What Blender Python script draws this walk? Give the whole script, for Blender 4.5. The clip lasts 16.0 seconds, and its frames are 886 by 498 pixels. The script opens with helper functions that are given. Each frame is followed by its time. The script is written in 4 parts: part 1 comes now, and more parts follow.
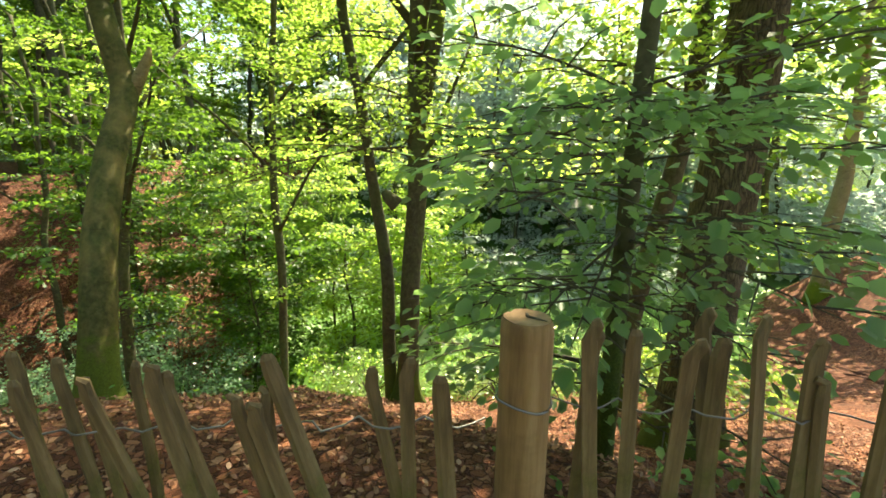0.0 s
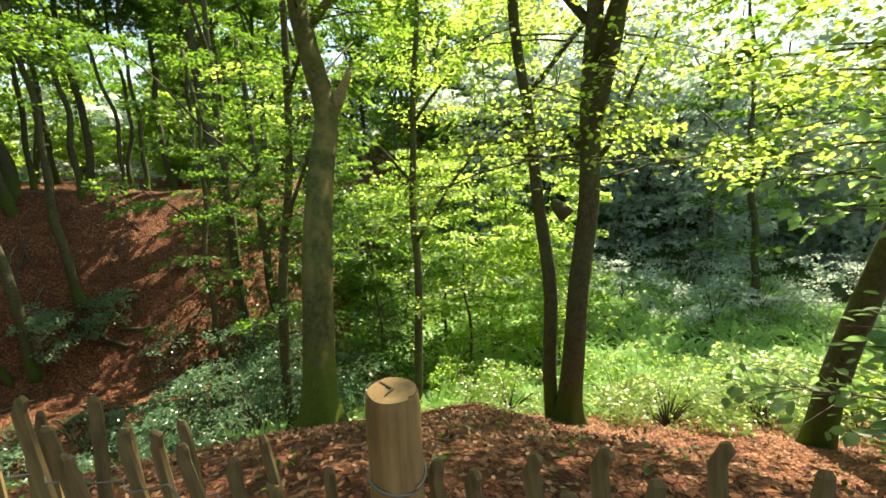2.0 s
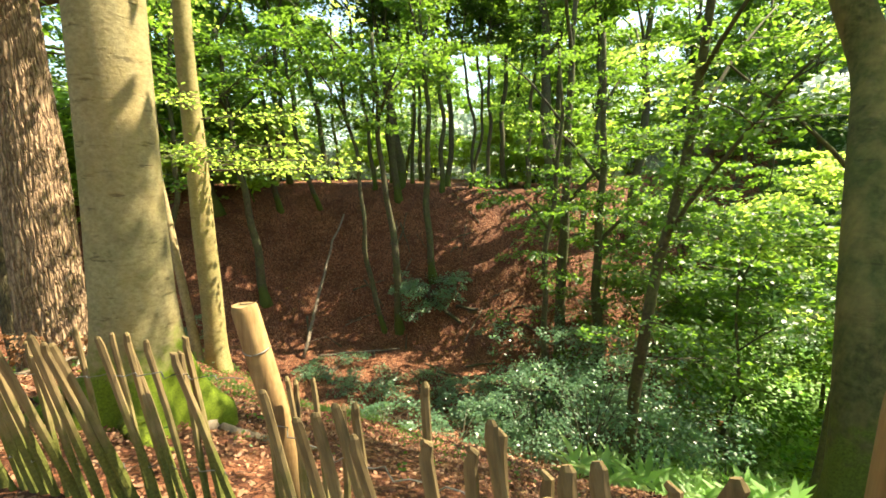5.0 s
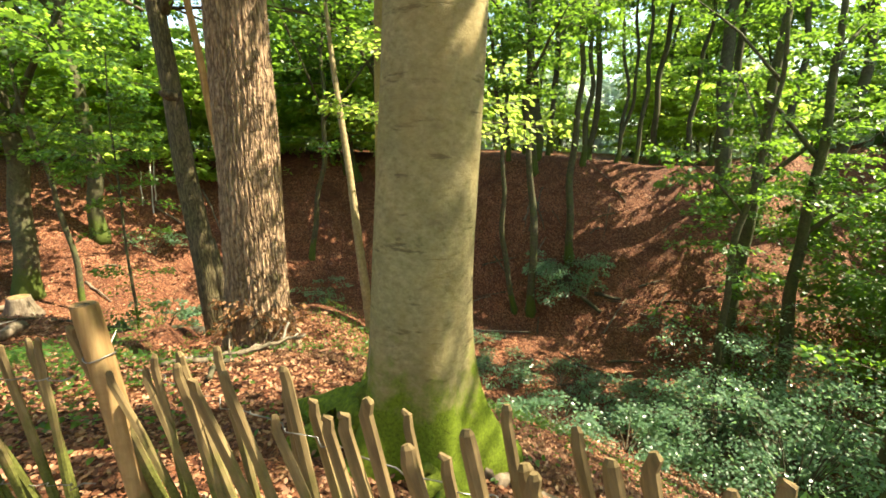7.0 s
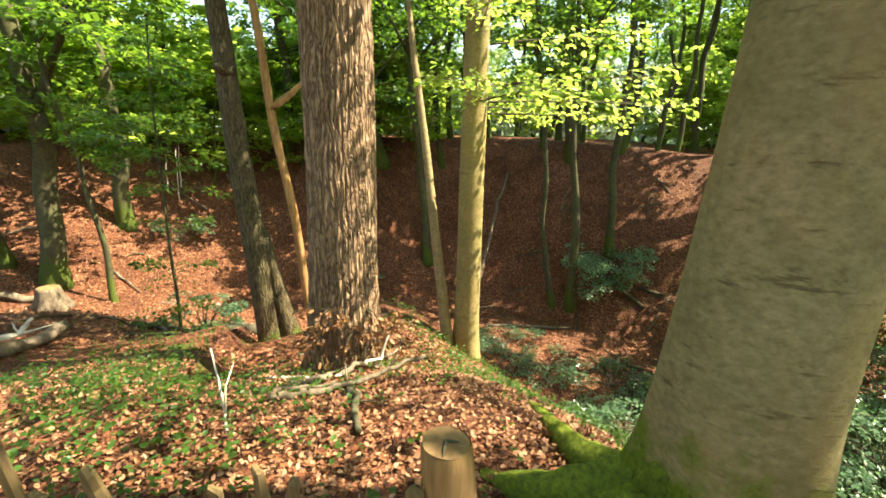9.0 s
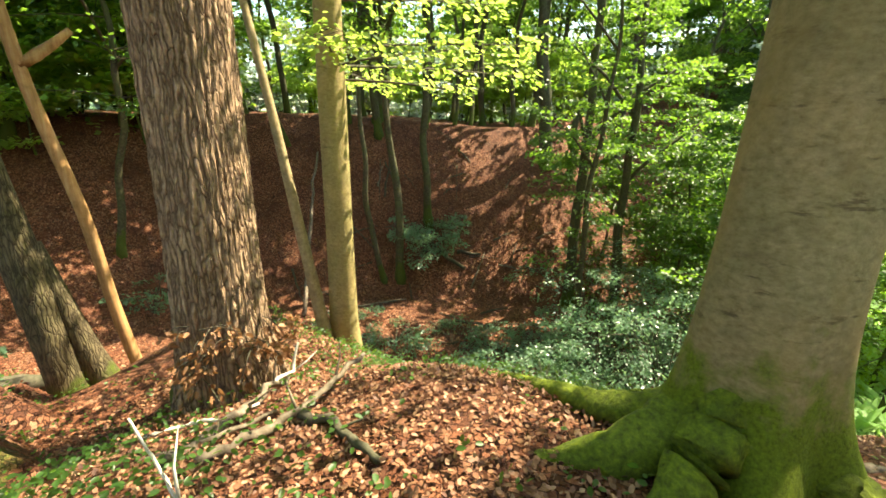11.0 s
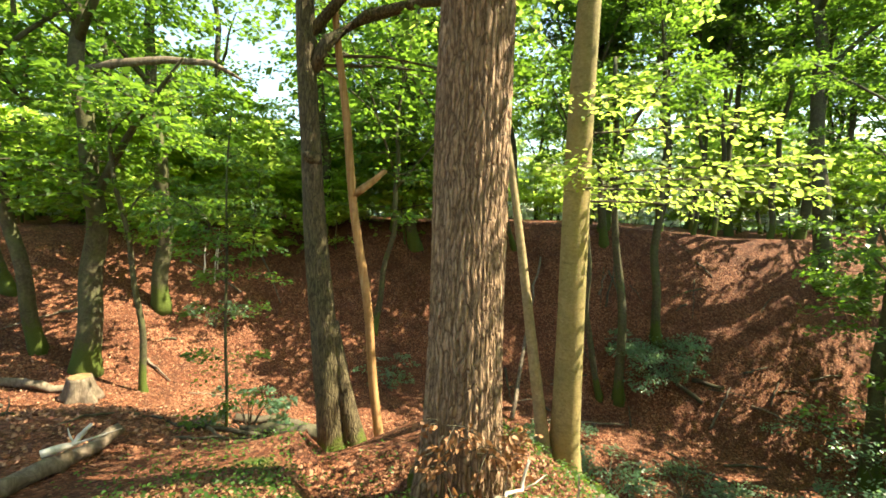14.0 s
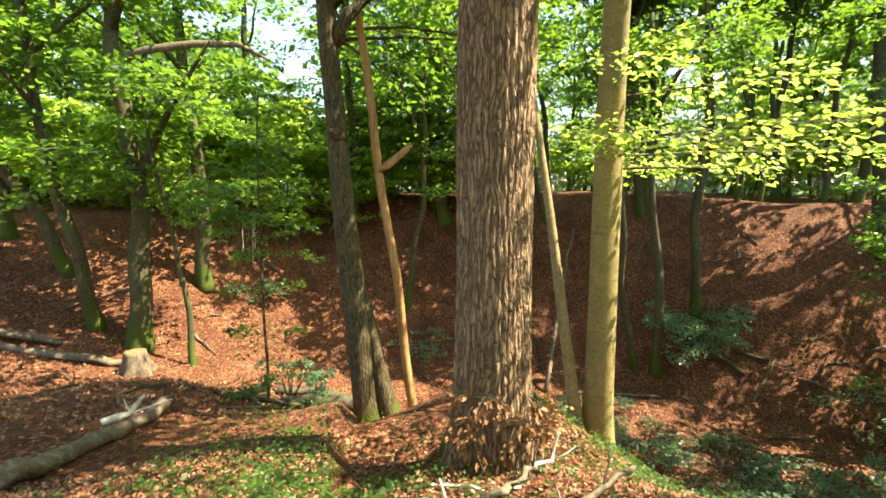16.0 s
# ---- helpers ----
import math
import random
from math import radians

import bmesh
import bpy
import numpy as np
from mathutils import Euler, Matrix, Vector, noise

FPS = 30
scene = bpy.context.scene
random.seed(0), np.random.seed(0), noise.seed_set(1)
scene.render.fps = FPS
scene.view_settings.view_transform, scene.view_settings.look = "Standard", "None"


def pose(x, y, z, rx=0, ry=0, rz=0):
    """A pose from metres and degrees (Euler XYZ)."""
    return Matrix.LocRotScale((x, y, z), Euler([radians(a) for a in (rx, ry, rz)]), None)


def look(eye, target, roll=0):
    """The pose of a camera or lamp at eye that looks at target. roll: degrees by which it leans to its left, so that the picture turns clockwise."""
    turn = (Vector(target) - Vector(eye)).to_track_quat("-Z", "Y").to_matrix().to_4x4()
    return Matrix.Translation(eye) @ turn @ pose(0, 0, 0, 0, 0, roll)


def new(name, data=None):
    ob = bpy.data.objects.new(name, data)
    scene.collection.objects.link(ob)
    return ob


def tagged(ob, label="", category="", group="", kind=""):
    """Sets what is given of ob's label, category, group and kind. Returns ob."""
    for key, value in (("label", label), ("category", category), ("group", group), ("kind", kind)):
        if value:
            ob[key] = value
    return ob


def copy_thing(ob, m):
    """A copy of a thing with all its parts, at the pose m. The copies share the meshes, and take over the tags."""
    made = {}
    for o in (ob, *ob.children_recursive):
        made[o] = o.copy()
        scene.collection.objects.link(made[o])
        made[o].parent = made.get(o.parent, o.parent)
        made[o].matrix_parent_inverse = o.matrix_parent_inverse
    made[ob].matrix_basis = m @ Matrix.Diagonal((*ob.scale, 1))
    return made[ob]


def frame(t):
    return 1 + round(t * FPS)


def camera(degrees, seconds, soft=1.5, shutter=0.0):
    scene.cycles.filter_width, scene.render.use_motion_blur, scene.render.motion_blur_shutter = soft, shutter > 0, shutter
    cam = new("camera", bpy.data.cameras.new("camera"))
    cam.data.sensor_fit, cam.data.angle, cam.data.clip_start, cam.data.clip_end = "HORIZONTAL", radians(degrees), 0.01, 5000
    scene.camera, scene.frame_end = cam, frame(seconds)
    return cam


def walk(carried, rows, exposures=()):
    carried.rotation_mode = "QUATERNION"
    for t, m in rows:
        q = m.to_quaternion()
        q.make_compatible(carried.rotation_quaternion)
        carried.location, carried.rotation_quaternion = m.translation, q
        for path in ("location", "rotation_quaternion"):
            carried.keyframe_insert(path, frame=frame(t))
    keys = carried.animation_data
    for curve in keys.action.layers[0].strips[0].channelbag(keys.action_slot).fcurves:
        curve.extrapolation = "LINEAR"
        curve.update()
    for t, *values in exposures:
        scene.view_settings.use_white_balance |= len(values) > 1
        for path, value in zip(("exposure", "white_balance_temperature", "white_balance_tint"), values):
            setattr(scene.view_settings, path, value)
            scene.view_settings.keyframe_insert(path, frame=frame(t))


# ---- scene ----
EXPOSURE = 2.42
PATH = [
    (0, (-0.069, -0.004, 1.700), (-0.100, 1.951, 1.279), 0.4),
    (0.5, (-0.450, 0.088, 1.785), (-0.608, 2.037, 1.364), -1.1),
    (1, (-0.894, 0.134, 1.847), (-1.053, 2.081, 1.417), -1.4),
    (1.5, (-1.333, 0.196, 1.801), (-1.543, 2.138, 1.368), -1.6),
    (2, (-1.801, 0.172, 1.799), (-2.179, 2.096, 1.400), -1.7),
    (2.5, (-2.195, 0.208, 1.837), (-2.643, 2.118, 1.446), -2.4),
    (3, (-2.659, 0.312, 1.755), (-3.171, 2.192, 1.305), -1.8),
    (3.5, (-3.080, 0.420, 1.752), (-3.680, 2.251, 1.218), 0.1),
    (4, (-3.521, 0.371, 1.717), (-4.303, 2.130, 1.173), -0.1),
    (4.5, (-3.935, 0.337, 1.664), (-5.180, 1.848, 1.256), -1.5),
    (5, (-4.303, 0.264, 1.506), (-5.750, 1.602, 1.168), -0.1),
    (5.2, (-4.499, 0.209, 1.491), (-6.008, 1.479, 1.159), 1.5),
    (7.3, (-6.534, -0.475, 1.416), (-8.237, 0.461, 0.943), 1.2),
    (7.5, (-6.661, -0.561, 1.415), (-8.369, 0.367, 0.942), 1.3),
    (8, (-7.016, -0.707, 1.340), (-8.734, 0.188, 0.843), 1.4),
    (8.2, (-7.174, -0.759, 1.343), (-8.889, 0.134, 0.832), 1.6),
    (10.3, (-8.285, -1.446, 1.205), (-9.812, -0.284, 0.642), -0.3),
    (10.5, (-8.372, -1.457, 1.183), (-9.762, -0.141, 0.605), 0.8),
    (11, (-8.644, -1.638, 1.180), (-9.730, -0.066, 0.589), 1.6),
    (11.5, (-8.770, -1.771, 1.205), (-9.886, -0.222, 0.609), 5.4),
    (12, (-8.786, -1.818, 1.235), (-10.044, -0.363, 0.687), 6.4),
    (12.5, (-8.766, -1.835, 1.256), (-10.180, -0.529, 0.715), 4.9),
    (13, (-8.720, -1.881, 1.299), (-10.263, -0.646, 0.990), 4.1),
    (13.5, (-8.693, -1.913, 1.349), (-10.335, -0.782, 1.193), 3.9),
    (14, (-8.753, -1.937, 1.358), (-10.529, -1.032, 1.195), 1.9),
    (14.5, (-8.803, -1.979, 1.364), (-10.705, -1.382, 1.202), 0.1),
    (15, (-8.840, -1.981, 1.355), (-10.789, -1.570, 1.174), -0.4),
    (15.5, (-8.826, -1.917, 1.341), (-10.737, -1.376, 1.107), -0.3),
    (16, (-8.765, -1.864, 1.342), (-10.590, -1.096, 1.061), 0.0),
]
cam = camera(91.5, 16.0, soft=1.7)
walk(cam, [(t, look(eye, target, roll)) for t, eye, target, roll in PATH], [(0, EXPOSURE - 0.24, 7900, 2), (1.5, EXPOSURE - 0.46, 7900, 2), (3.2, EXPOSURE - 0.46, 7900, 2), (4.6, EXPOSURE, 7900, 2), (16, EXPOSURE, 7900, 2)])

# ---- daylight ----
SUN_TO = Vector((0.34, 0.72, 1.12)).normalized()
world = bpy.data.worlds.new("sky")
scene.world = world
world.use_nodes = True
sky = world.node_tree.nodes.new("ShaderNodeTexSky")
sky.sky_type, sky.sun_disc = "NISHITA", False
sky.sun_elevation = math.asin(SUN_TO.z)
sky.sun_rotation = math.atan2(SUN_TO.x, SUN_TO.y)
world.node_tree.links.new(sky.outputs[0], world.node_tree.nodes["Background"].inputs[0])
world.node_tree.nodes["Background"].inputs[1].default_value = 0.11
sun = new("sun", bpy.data.lights.new("sun", "SUN"))
sun.data.energy, sun.data.angle, sun.data.color = 4.5, radians(0.5), (1.0, 0.93, 0.8)
sun.rotation_euler = SUN_TO.to_track_quat("Z", "Y").to_euler()

# ---- materials ----
def nodes_of(name):
    m = bpy.data.materials.new(name)
    m.use_nodes = True
    return m, m.node_tree.nodes, m.node_tree.links


def ramp(n, l, value, stops):
    r = n.new("ShaderNodeValToRGB")
    e = r.color_ramp.elements
    while len(e) < len(stops):
        e.new(0.5)
    for k, (at, c) in zip(e, stops):
        k.position, k.color = at, (*c, 1)
    l.new(value, r.inputs[0])
    return r.outputs[0]


def texco(n, l, stretch=(1, 1, 1), space="Object"):
    c = n.new("ShaderNodeTexCoord")
    m = n.new("ShaderNodeMapping")
    m.inputs["Scale"].default_value = stretch
    l.new(c.outputs[space], m.inputs[0])
    return m.outputs[0]


def noise_tex(n, l, co, scale, detail=6, rough=0.6):
    t = n.new("ShaderNodeTexNoise")
    t.inputs["Scale"].default_value, t.inputs["Detail"].default_value, t.inputs["Roughness"].default_value = scale, detail, rough
    l.new(co, t.inputs["Vector"])
    return t.outputs[0]


def mix(n, l, f, a, b, mode="MIX"):
    x = n.new("ShaderNodeMix")
    x.data_type, x.blend_type = "RGBA", mode
    for s, v in ((x.inputs[0], f), (x.inputs[6], a), (x.inputs[7], b)):
        if hasattr(v, "is_linked"):
            l.new(v, s)
        else:
            s.default_value = v if isinstance(v, (int, float)) else (*v, 1)
    return x.outputs[2]


def bump(n, l, h, strength, dist):
    b = n.new("ShaderNodeBump")
    b.inputs["Strength"].default_value, b.inputs["Distance"].default_value = strength, dist
    l.new(h, b.inputs["Height"])
    return b.outputs[0]


def bark(name, dark, mid, light, scale, stretch, relief, moss=None, moss_top=0.6, rough=0.85, green=0.3, plates=0, scars=0.0):
    """Bark with long cracks, blotches and, where given, moss that thins out upwards from the root."""
    m, n, l = nodes_of(name)
    p = n["Principled BSDF"]
    co = texco(n, l, stretch)
    plain = texco(n, l)
    fine = noise_tex(n, l, co, scale, 8, 0.7)
    big = noise_tex(n, l, plain, 1.7, 4)
    col = ramp(n, l, fine, [(0.3, dark), (0.5, mid), (0.72, light)])
    col = mix(n, l, ramp(n, l, big, [(0.42, (0, 0, 0)), (0.68, (green, green, green))]), col, (0.075, 0.095, 0.028))
    patch = noise_tex(n, l, texco(n, l, (1, 1, 1.8)), 4.5, 5, 0.65)
    col = mix(n, l, ramp(n, l, patch, [(0.5, (0, 0, 0)), (0.7, (0.55, 0.55, 0.55))]), col, tuple(c * 0.5 for c in mid))
    h = fine
    if scars:
        line = noise_tex(n, l, texco(n, l, (1, 1, 5)), 3.6, 5, 0.68)
        mark = ramp(n, l, line, [(0.59, (0, 0, 0)), (0.67, (scars, scars, scars))])
        col = mix(n, l, mark, col, tuple(c * 0.4 for c in dark))
        stain = noise_tex(n, l, texco(n, l, (1, 1, 0.35)), 3.0, 5, 0.6)
        col = mix(n, l, ramp(n, l, stain, [(0.45, (0, 0, 0)), (0.65, (0.5, 0.5, 0.5))]), col, (0.27, 0.19, 0.075))
        h = mix(n, l, mark, fine, (0, 0, 0))
    if plates:
        warp = n.new("ShaderNodeTexNoise")
        warp.inputs["Scale"].default_value, warp.inputs["Detail"].default_value = 7, 4
        l.new(texco(n, l, (1, 1, 0.5)), warp.inputs["Vector"])
        v = n.new("ShaderNodeTexVoronoi")
        v.feature = "DISTANCE_TO_EDGE"
        v.inputs["Scale"].default_value = plates
        l.new(mix(n, l, 0.11, texco(n, l, (1, 1, 0.12)), warp.outputs[1], "ADD"), v.inputs["Vector"])
        ridge = ramp(n, l, v.outputs["Distance"], [(0.0, (0, 0, 0)), (0.1, (0.6, 0.6, 0.6)), (0.28, (1, 1, 1))])
        col = mix(n, l, ridge, mix(n, l, 0.85, col, tuple(c * 0.45 for c in dark)), col)
        h = mix(n, l, 0.3, ridge, fine)
    if moss:
        sep = n.new("ShaderNodeSeparateXYZ")
        l.new(plain, sep.inputs[0])
        mr = n.new("ShaderNodeMapRange")
        mr.inputs[1].default_value, mr.inputs[2].default_value = moss_top, -0.1
        l.new(sep.outputs[2], mr.inputs[0])
        add = n.new("ShaderNodeMath")
        add.operation = "ADD"
        l.new(mr.outputs[0], add.inputs[0])
        l.new(noise_tex(n, l, plain, 6, 6), add.inputs[1])
        mask = ramp(n, l, add.outputs[0], [(0.72, (0, 0, 0)), (0.95, (1, 1, 1))])
        tuft = noise_tex(n, l, plain, 60, 5, 0.75)
        green_col = ramp(n, l, tuft, [(0.3, (moss[0] * 0.35, moss[1] * 0.35, moss[2] * 0.35)), (0.65, moss)])
        col = mix(n, l, mask, col, green_col)
        h = mix(n, l, mask, h, tuft)
    l.new(col, p.inputs["Base Color"])
    p.inputs["Roughness"].default_value = rough
    p.inputs["Specular IOR Level"].default_value = 0.25
    l.new(bump(n, l, h, 0.9, relief), p.inputs["Normal"])
    return m


def leaf_mat(name, dark, light, through_col, amount=0.5, gloss=0.42):
    """A leaf: skin that shines a little and lets the sun through; each leaf has its own tone."""
    m, n, l = nodes_of(name)
    p = n["Principled BSDF"]
    g = n.new("ShaderNodeNewGeometry")
    big = noise_tex(n, l, texco(n, l), 0.9, 3)
    mid = n.new("ShaderNodeMath")
    mid.operation = "ADD"
    l.new(g.outputs["Random Per Island"], mid.inputs[0])
    l.new(big, mid.inputs[1])
    half = n.new("ShaderNodeMath")
    half.operation = "MULTIPLY"
    half.inputs[1].default_value = 0.66
    l.new(mid.outputs[0], half.inputs[0])
    l.new(ramp(n, l, half.outputs[0], [(0.1, dark), (0.85, light)]), p.inputs["Base Color"])
    p.inputs["Roughness"].default_value, p.inputs["Specular IOR Level"].default_value = gloss, 0.4
    t = n.new("ShaderNodeBsdfTranslucent")
    l.new(ramp(n, l, half.outputs[0], [(0.1, tuple(c * 0.6 for c in through_col)), (0.85, through_col)]), t.inputs[0])
    s = n.new("ShaderNodeMixShader")
    s.inputs[0].default_value = amount
    l.new(p.outputs[0], s.inputs[1])
    l.new(t.outputs[0], s.inputs[2])
    l.new(s.outputs[0], n["Material Output"].inputs[0])
    return m


BEECH = bark("beech_bark", (0.14, 0.108, 0.052), (0.235, 0.19, 0.1), (0.325, 0.272, 0.15), 26, (1, 1, 1.5), 0.006, (0.14, 0.19, 0.014), 1.0, green=0.38, scars=0.75)
BEECH_PALE = bark("pale_beech_bark", (0.15, 0.112, 0.044), (0.25, 0.195, 0.085), (0.34, 0.275, 0.13), 24, (1, 1, 1.3), 0.005, green=0.4, scars=0.5)
BEECH_TAN = bark("tan_beech_bark", (0.16, 0.11, 0.055), (0.27, 0.2, 0.11), (0.36, 0.28, 0.165), 20, (1, 1, 0.8), 0.004, green=0.15)
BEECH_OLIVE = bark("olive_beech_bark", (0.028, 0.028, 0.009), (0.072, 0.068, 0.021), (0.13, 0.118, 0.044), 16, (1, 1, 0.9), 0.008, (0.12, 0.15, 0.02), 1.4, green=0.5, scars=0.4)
# Beech bark darkened in colour for trunks that stand as backlit silhouettes.
BEECH_DARK = bark("shaded_beech_bark", (0.028, 0.024, 0.013), (0.062, 0.054, 0.03), (0.115, 0.1, 0.058), 14, (1, 1, 0.8), 0.008, (0.08, 0.11, 0.018), 1.3, green=0.6)
OAK = bark("oak_bark", (0.2, 0.12, 0.075), (0.37, 0.235, 0.15), (0.5, 0.36, 0.25), 34, (1, 1, 0.55), 0.05, (0.14, 0.16, 0.02), 0.22, green=0.1, plates=24)
DARK_OAK = bark("dark_furrowed_bark", (0.055, 0.038, 0.02), (0.13, 0.098, 0.055), (0.21, 0.165, 0.1), 20, (1, 1, 0.3), 0.02, (0.1, 0.13, 0.02), 0.7, green=0.35, plates=26)
DEAD = bark("bare_dead_wood", (0.17, 0.085, 0.038), (0.36, 0.19, 0.08), (0.48, 0.31, 0.16), 16, (1, 1, 0.1), 0.006, green=0.0)
GREYWOOD = bark("grey_dead_wood", (0.06, 0.042, 0.03), (0.14, 0.105, 0.075), (0.27, 0.22, 0.17), 14, (1, 1, 0.3), 0.008, green=0.15)
MOSSY = bark("mossy_root", (0.035, 0.042, 0.008), (0.12, 0.155, 0.014), (0.24, 0.29, 0.022), 28, (1, 1, 1), 0.025, green=0.2)
PALE = bark("chestnut_pale", (0.065, 0.045, 0.022), (0.18, 0.122, 0.058), (0.33, 0.235, 0.125), 16, (1, 1, 0.1), 0.005, (0.12, 0.125, 0.026), 0.75, green=0.4)
POST = bark("round_post_wood", (0.1, 0.056, 0.024), (0.26, 0.155, 0.068), (0.4, 0.27, 0.13), 14, (1, 1, 0.07), 0.005, (0.12, 0.14, 0.025), 0.35, green=0.12)
CUT = bark("cut_wood_end", (0.09, 0.05, 0.025), (0.22, 0.135, 0.065), (0.34, 0.23, 0.12), 12, (1, 1, 1), 0.004, green=0.1)
TWIG = bark("twig_bark", (0.03, 0.025, 0.017), (0.07, 0.058, 0.04), (0.12, 0.1, 0.07), 20, (1, 1, 1), 0.003)
WHITEWOOD = bark("bleached_twig", (0.35, 0.31, 0.26), (0.55, 0.5, 0.43), (0.68, 0.63, 0.55), 20, (1, 1, 0.4), 0.003, green=0.0)
WIRE, wn, _ = nodes_of("galvanised_wire")
wn["Principled BSDF"].inputs["Base Color"].default_value = (0.2, 0.19, 0.18, 1)
wn["Principled BSDF"].inputs["Metallic"].default_value, wn["Principled BSDF"].inputs["Roughness"].default_value = 0.8, 0.5

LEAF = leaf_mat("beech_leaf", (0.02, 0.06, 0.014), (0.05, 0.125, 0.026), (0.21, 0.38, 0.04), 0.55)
# Brighter copy of the beech leaf with sunlight put into its colours.
LEAF_SUN = leaf_mat("sunlit_beech_leaf", (0.035, 0.095, 0.014), (0.085, 0.175, 0.024), (0.58, 0.79, 0.14), 0.62)
LEAF_BLUE = leaf_mat("bluish_shade_leaf", (0.05, 0.11, 0.065), (0.105, 0.185, 0.115), (0.26, 0.44, 0.19), 0.5, 0.3)
# Pale grey-green stands in for the haze over distant leaves.
LEAF_FAR = leaf_mat("haze_painted_leaf", (0.27, 0.33, 0.34), (0.4, 0.47, 0.46), (0.7, 0.82, 0.66), 0.66)
LEAF_NEAR = leaf_mat("broad_fence_leaf", (0.06, 0.135, 0.055), (0.13, 0.24, 0.1), (0.36, 0.6, 0.18), 0.56, 0.34)
# Frond tones raised to carry the mist and glare of the valley floor.
FERN = leaf_mat("fern_frond", (0.14, 0.25, 0.08), (0.24, 0.4, 0.14), (0.68, 0.92, 0.4), 0.62)
# Leaf colours raised to stand for full sun on the bank.
LEAF_PALE = leaf_mat("sun_paled_leaf", (0.09, 0.16, 0.06), (0.16, 0.25, 0.1), (0.6, 0.75, 0.25), 0.6, 0.3)


def dry_leaf(name):
    m, n, l = nodes_of(name)
    p = n["Principled BSDF"]
    g = n.new("ShaderNodeNewGeometry")
    col = ramp(n, l, g.outputs["Random Per Island"], [(0.0, (0.08, 0.026, 0.014)), (0.3, (0.175, 0.07, 0.035)), (0.6, (0.275, 0.125, 0.064)), (0.85, (0.345, 0.175, 0.1)), (1.0, (0.43, 0.25, 0.15))])
    vein = noise_tex(n, l, texco(n, l), 45, 4, 0.7)
    l.new(mix(n, l, ramp(n, l, vein, [(0.4, (0, 0, 0)), (0.7, (0.5, 0.5, 0.5))]), col, (0.07, 0.03, 0.018)), p.inputs["Base Color"])
    p.inputs["Roughness"].default_value, p.inputs["Specular IOR Level"].default_value = 0.6, 0.3
    return m


LITTER = dry_leaf("fallen_beech_leaf")
DRYLEAF = leaf_mat("withered_leaf", (0.16, 0.07, 0.03), (0.36, 0.18, 0.09), (0.4, 0.18, 0.06), 0.3, 0.6)


def litter_ground():
    m, n, l = nodes_of("leaf_litter_ground")
    p = n["Principled BSDF"]
    co = texco(n, l)
    warp = n.new("ShaderNodeTexNoise")
    warp.inputs["Scale"].default_value = 14
    l.new(co, warp.inputs["Vector"])
    bent = mix(n, l, 0.1, co, warp.outputs[1], "ADD")
    v = n.new("ShaderNodeTexVoronoi")
    v.inputs["Scale"].default_value = 21
    l.new(bent, v.inputs["Vector"])
    crack = n.new("ShaderNodeTexVoronoi")
    crack.feature = "DISTANCE_TO_EDGE"
    crack.inputs["Scale"].default_value = 21
    l.new(bent, crack.inputs["Vector"])
    # Dark cell rims paint the shade in the gaps between leaves.
    gap = ramp(n, l, crack.outputs["Distance"], [(0.0, (0, 0, 0)), (0.09, (1, 1, 1))])
    one = n.new("ShaderNodeSeparateColor")
    l.new(v.outputs["Color"], one.inputs[0])
    leafcol = ramp(n, l, one.outputs[0], [(0.0, (0.06, 0.02, 0.011)), (0.4, (0.18, 0.062, 0.03)), (0.75, (0.31, 0.12, 0.062)), (1.0, (0.44, 0.23, 0.14))])
    leafcol = mix(n, l, gap, (0.035, 0.014, 0.008), leafcol)
    soil = ramp(n, l, noise_tex(n, l, co, 3, 8, 0.7), [(0.35, (0.03, 0.013, 0.008)), (0.7, (0.135, 0.043, 0.021))])
    col = mix(n, l, ramp(n, l, noise_tex(n, l, co, 0.8, 6), [(0.4, (0.1, 0.1, 0.1)), (0.65, (0.75, 0.75, 0.75))]), leafcol, soil)
    at = n.new("ShaderNodeAttribute")
    at.attribute_name = "green"
    add = n.new("ShaderNodeMath")
    add.operation = "ADD"
    l.new(at.outputs["Fac"], add.inputs[0])
    l.new(noise_tex(n, l, co, 1.6, 6), add.inputs[1])
    grass = ramp(n, l, noise_tex(n, l, co, 22, 6, 0.8), [(0.3, (0.02, 0.05, 0.008)), (0.7, (0.09, 0.17, 0.025))])
    col = mix(n, l, ramp(n, l, add.outputs[0], [(0.85, (0, 0, 0)), (1.1, (1, 1, 1))]), col, grass)
    l.new(col, p.inputs["Base Color"])
    p.inputs["Roughness"].default_value, p.inputs["Specular IOR Level"].default_value = 0.8, 0.2
    l.new(bump(n, l, mix(n, l, 0.45, gap, noise_tex(n, l, co, 34, 6, 0.8)), 1.0, 0.035), p.inputs["Normal"])
    return m


GROUND = litter_ground()

# ---- lie of the land: a plateau above a ravine ----
VALLEY = np.array([(60, 40), (25, 24), (5, 19), (-6, 14), (-13.7, 10.2), (-19.65, 5.85), (-22.45, 0.7), (-21.95, -5.3), (-20.95, -13.3), (-19.95, -39.3)], float)
#            floor, near foot, near top, far foot, far top, far height
SECTION = np.array([(-9, 2, 17, 26, 60, 6), (-8, 1, 13.7, 24, 50, 13), (-7.4, 0, 24, 18, 42, 12), (-7, .4, 12.8, 9, 24, 2),
                    (-6.8, 0, 11.5, 5.5, 13, .6), (-6.6, 0, 12.2, 5, 12.5, 1), (-5.2, .8, 13.4, 3, 11, .8), (-3.6, 1, 11.8, 2, 10, .6),
                    (-2.2, 1, 9.1, 2, 10, .4), (-.6, .5, 10, 2, 10, .3)], float)

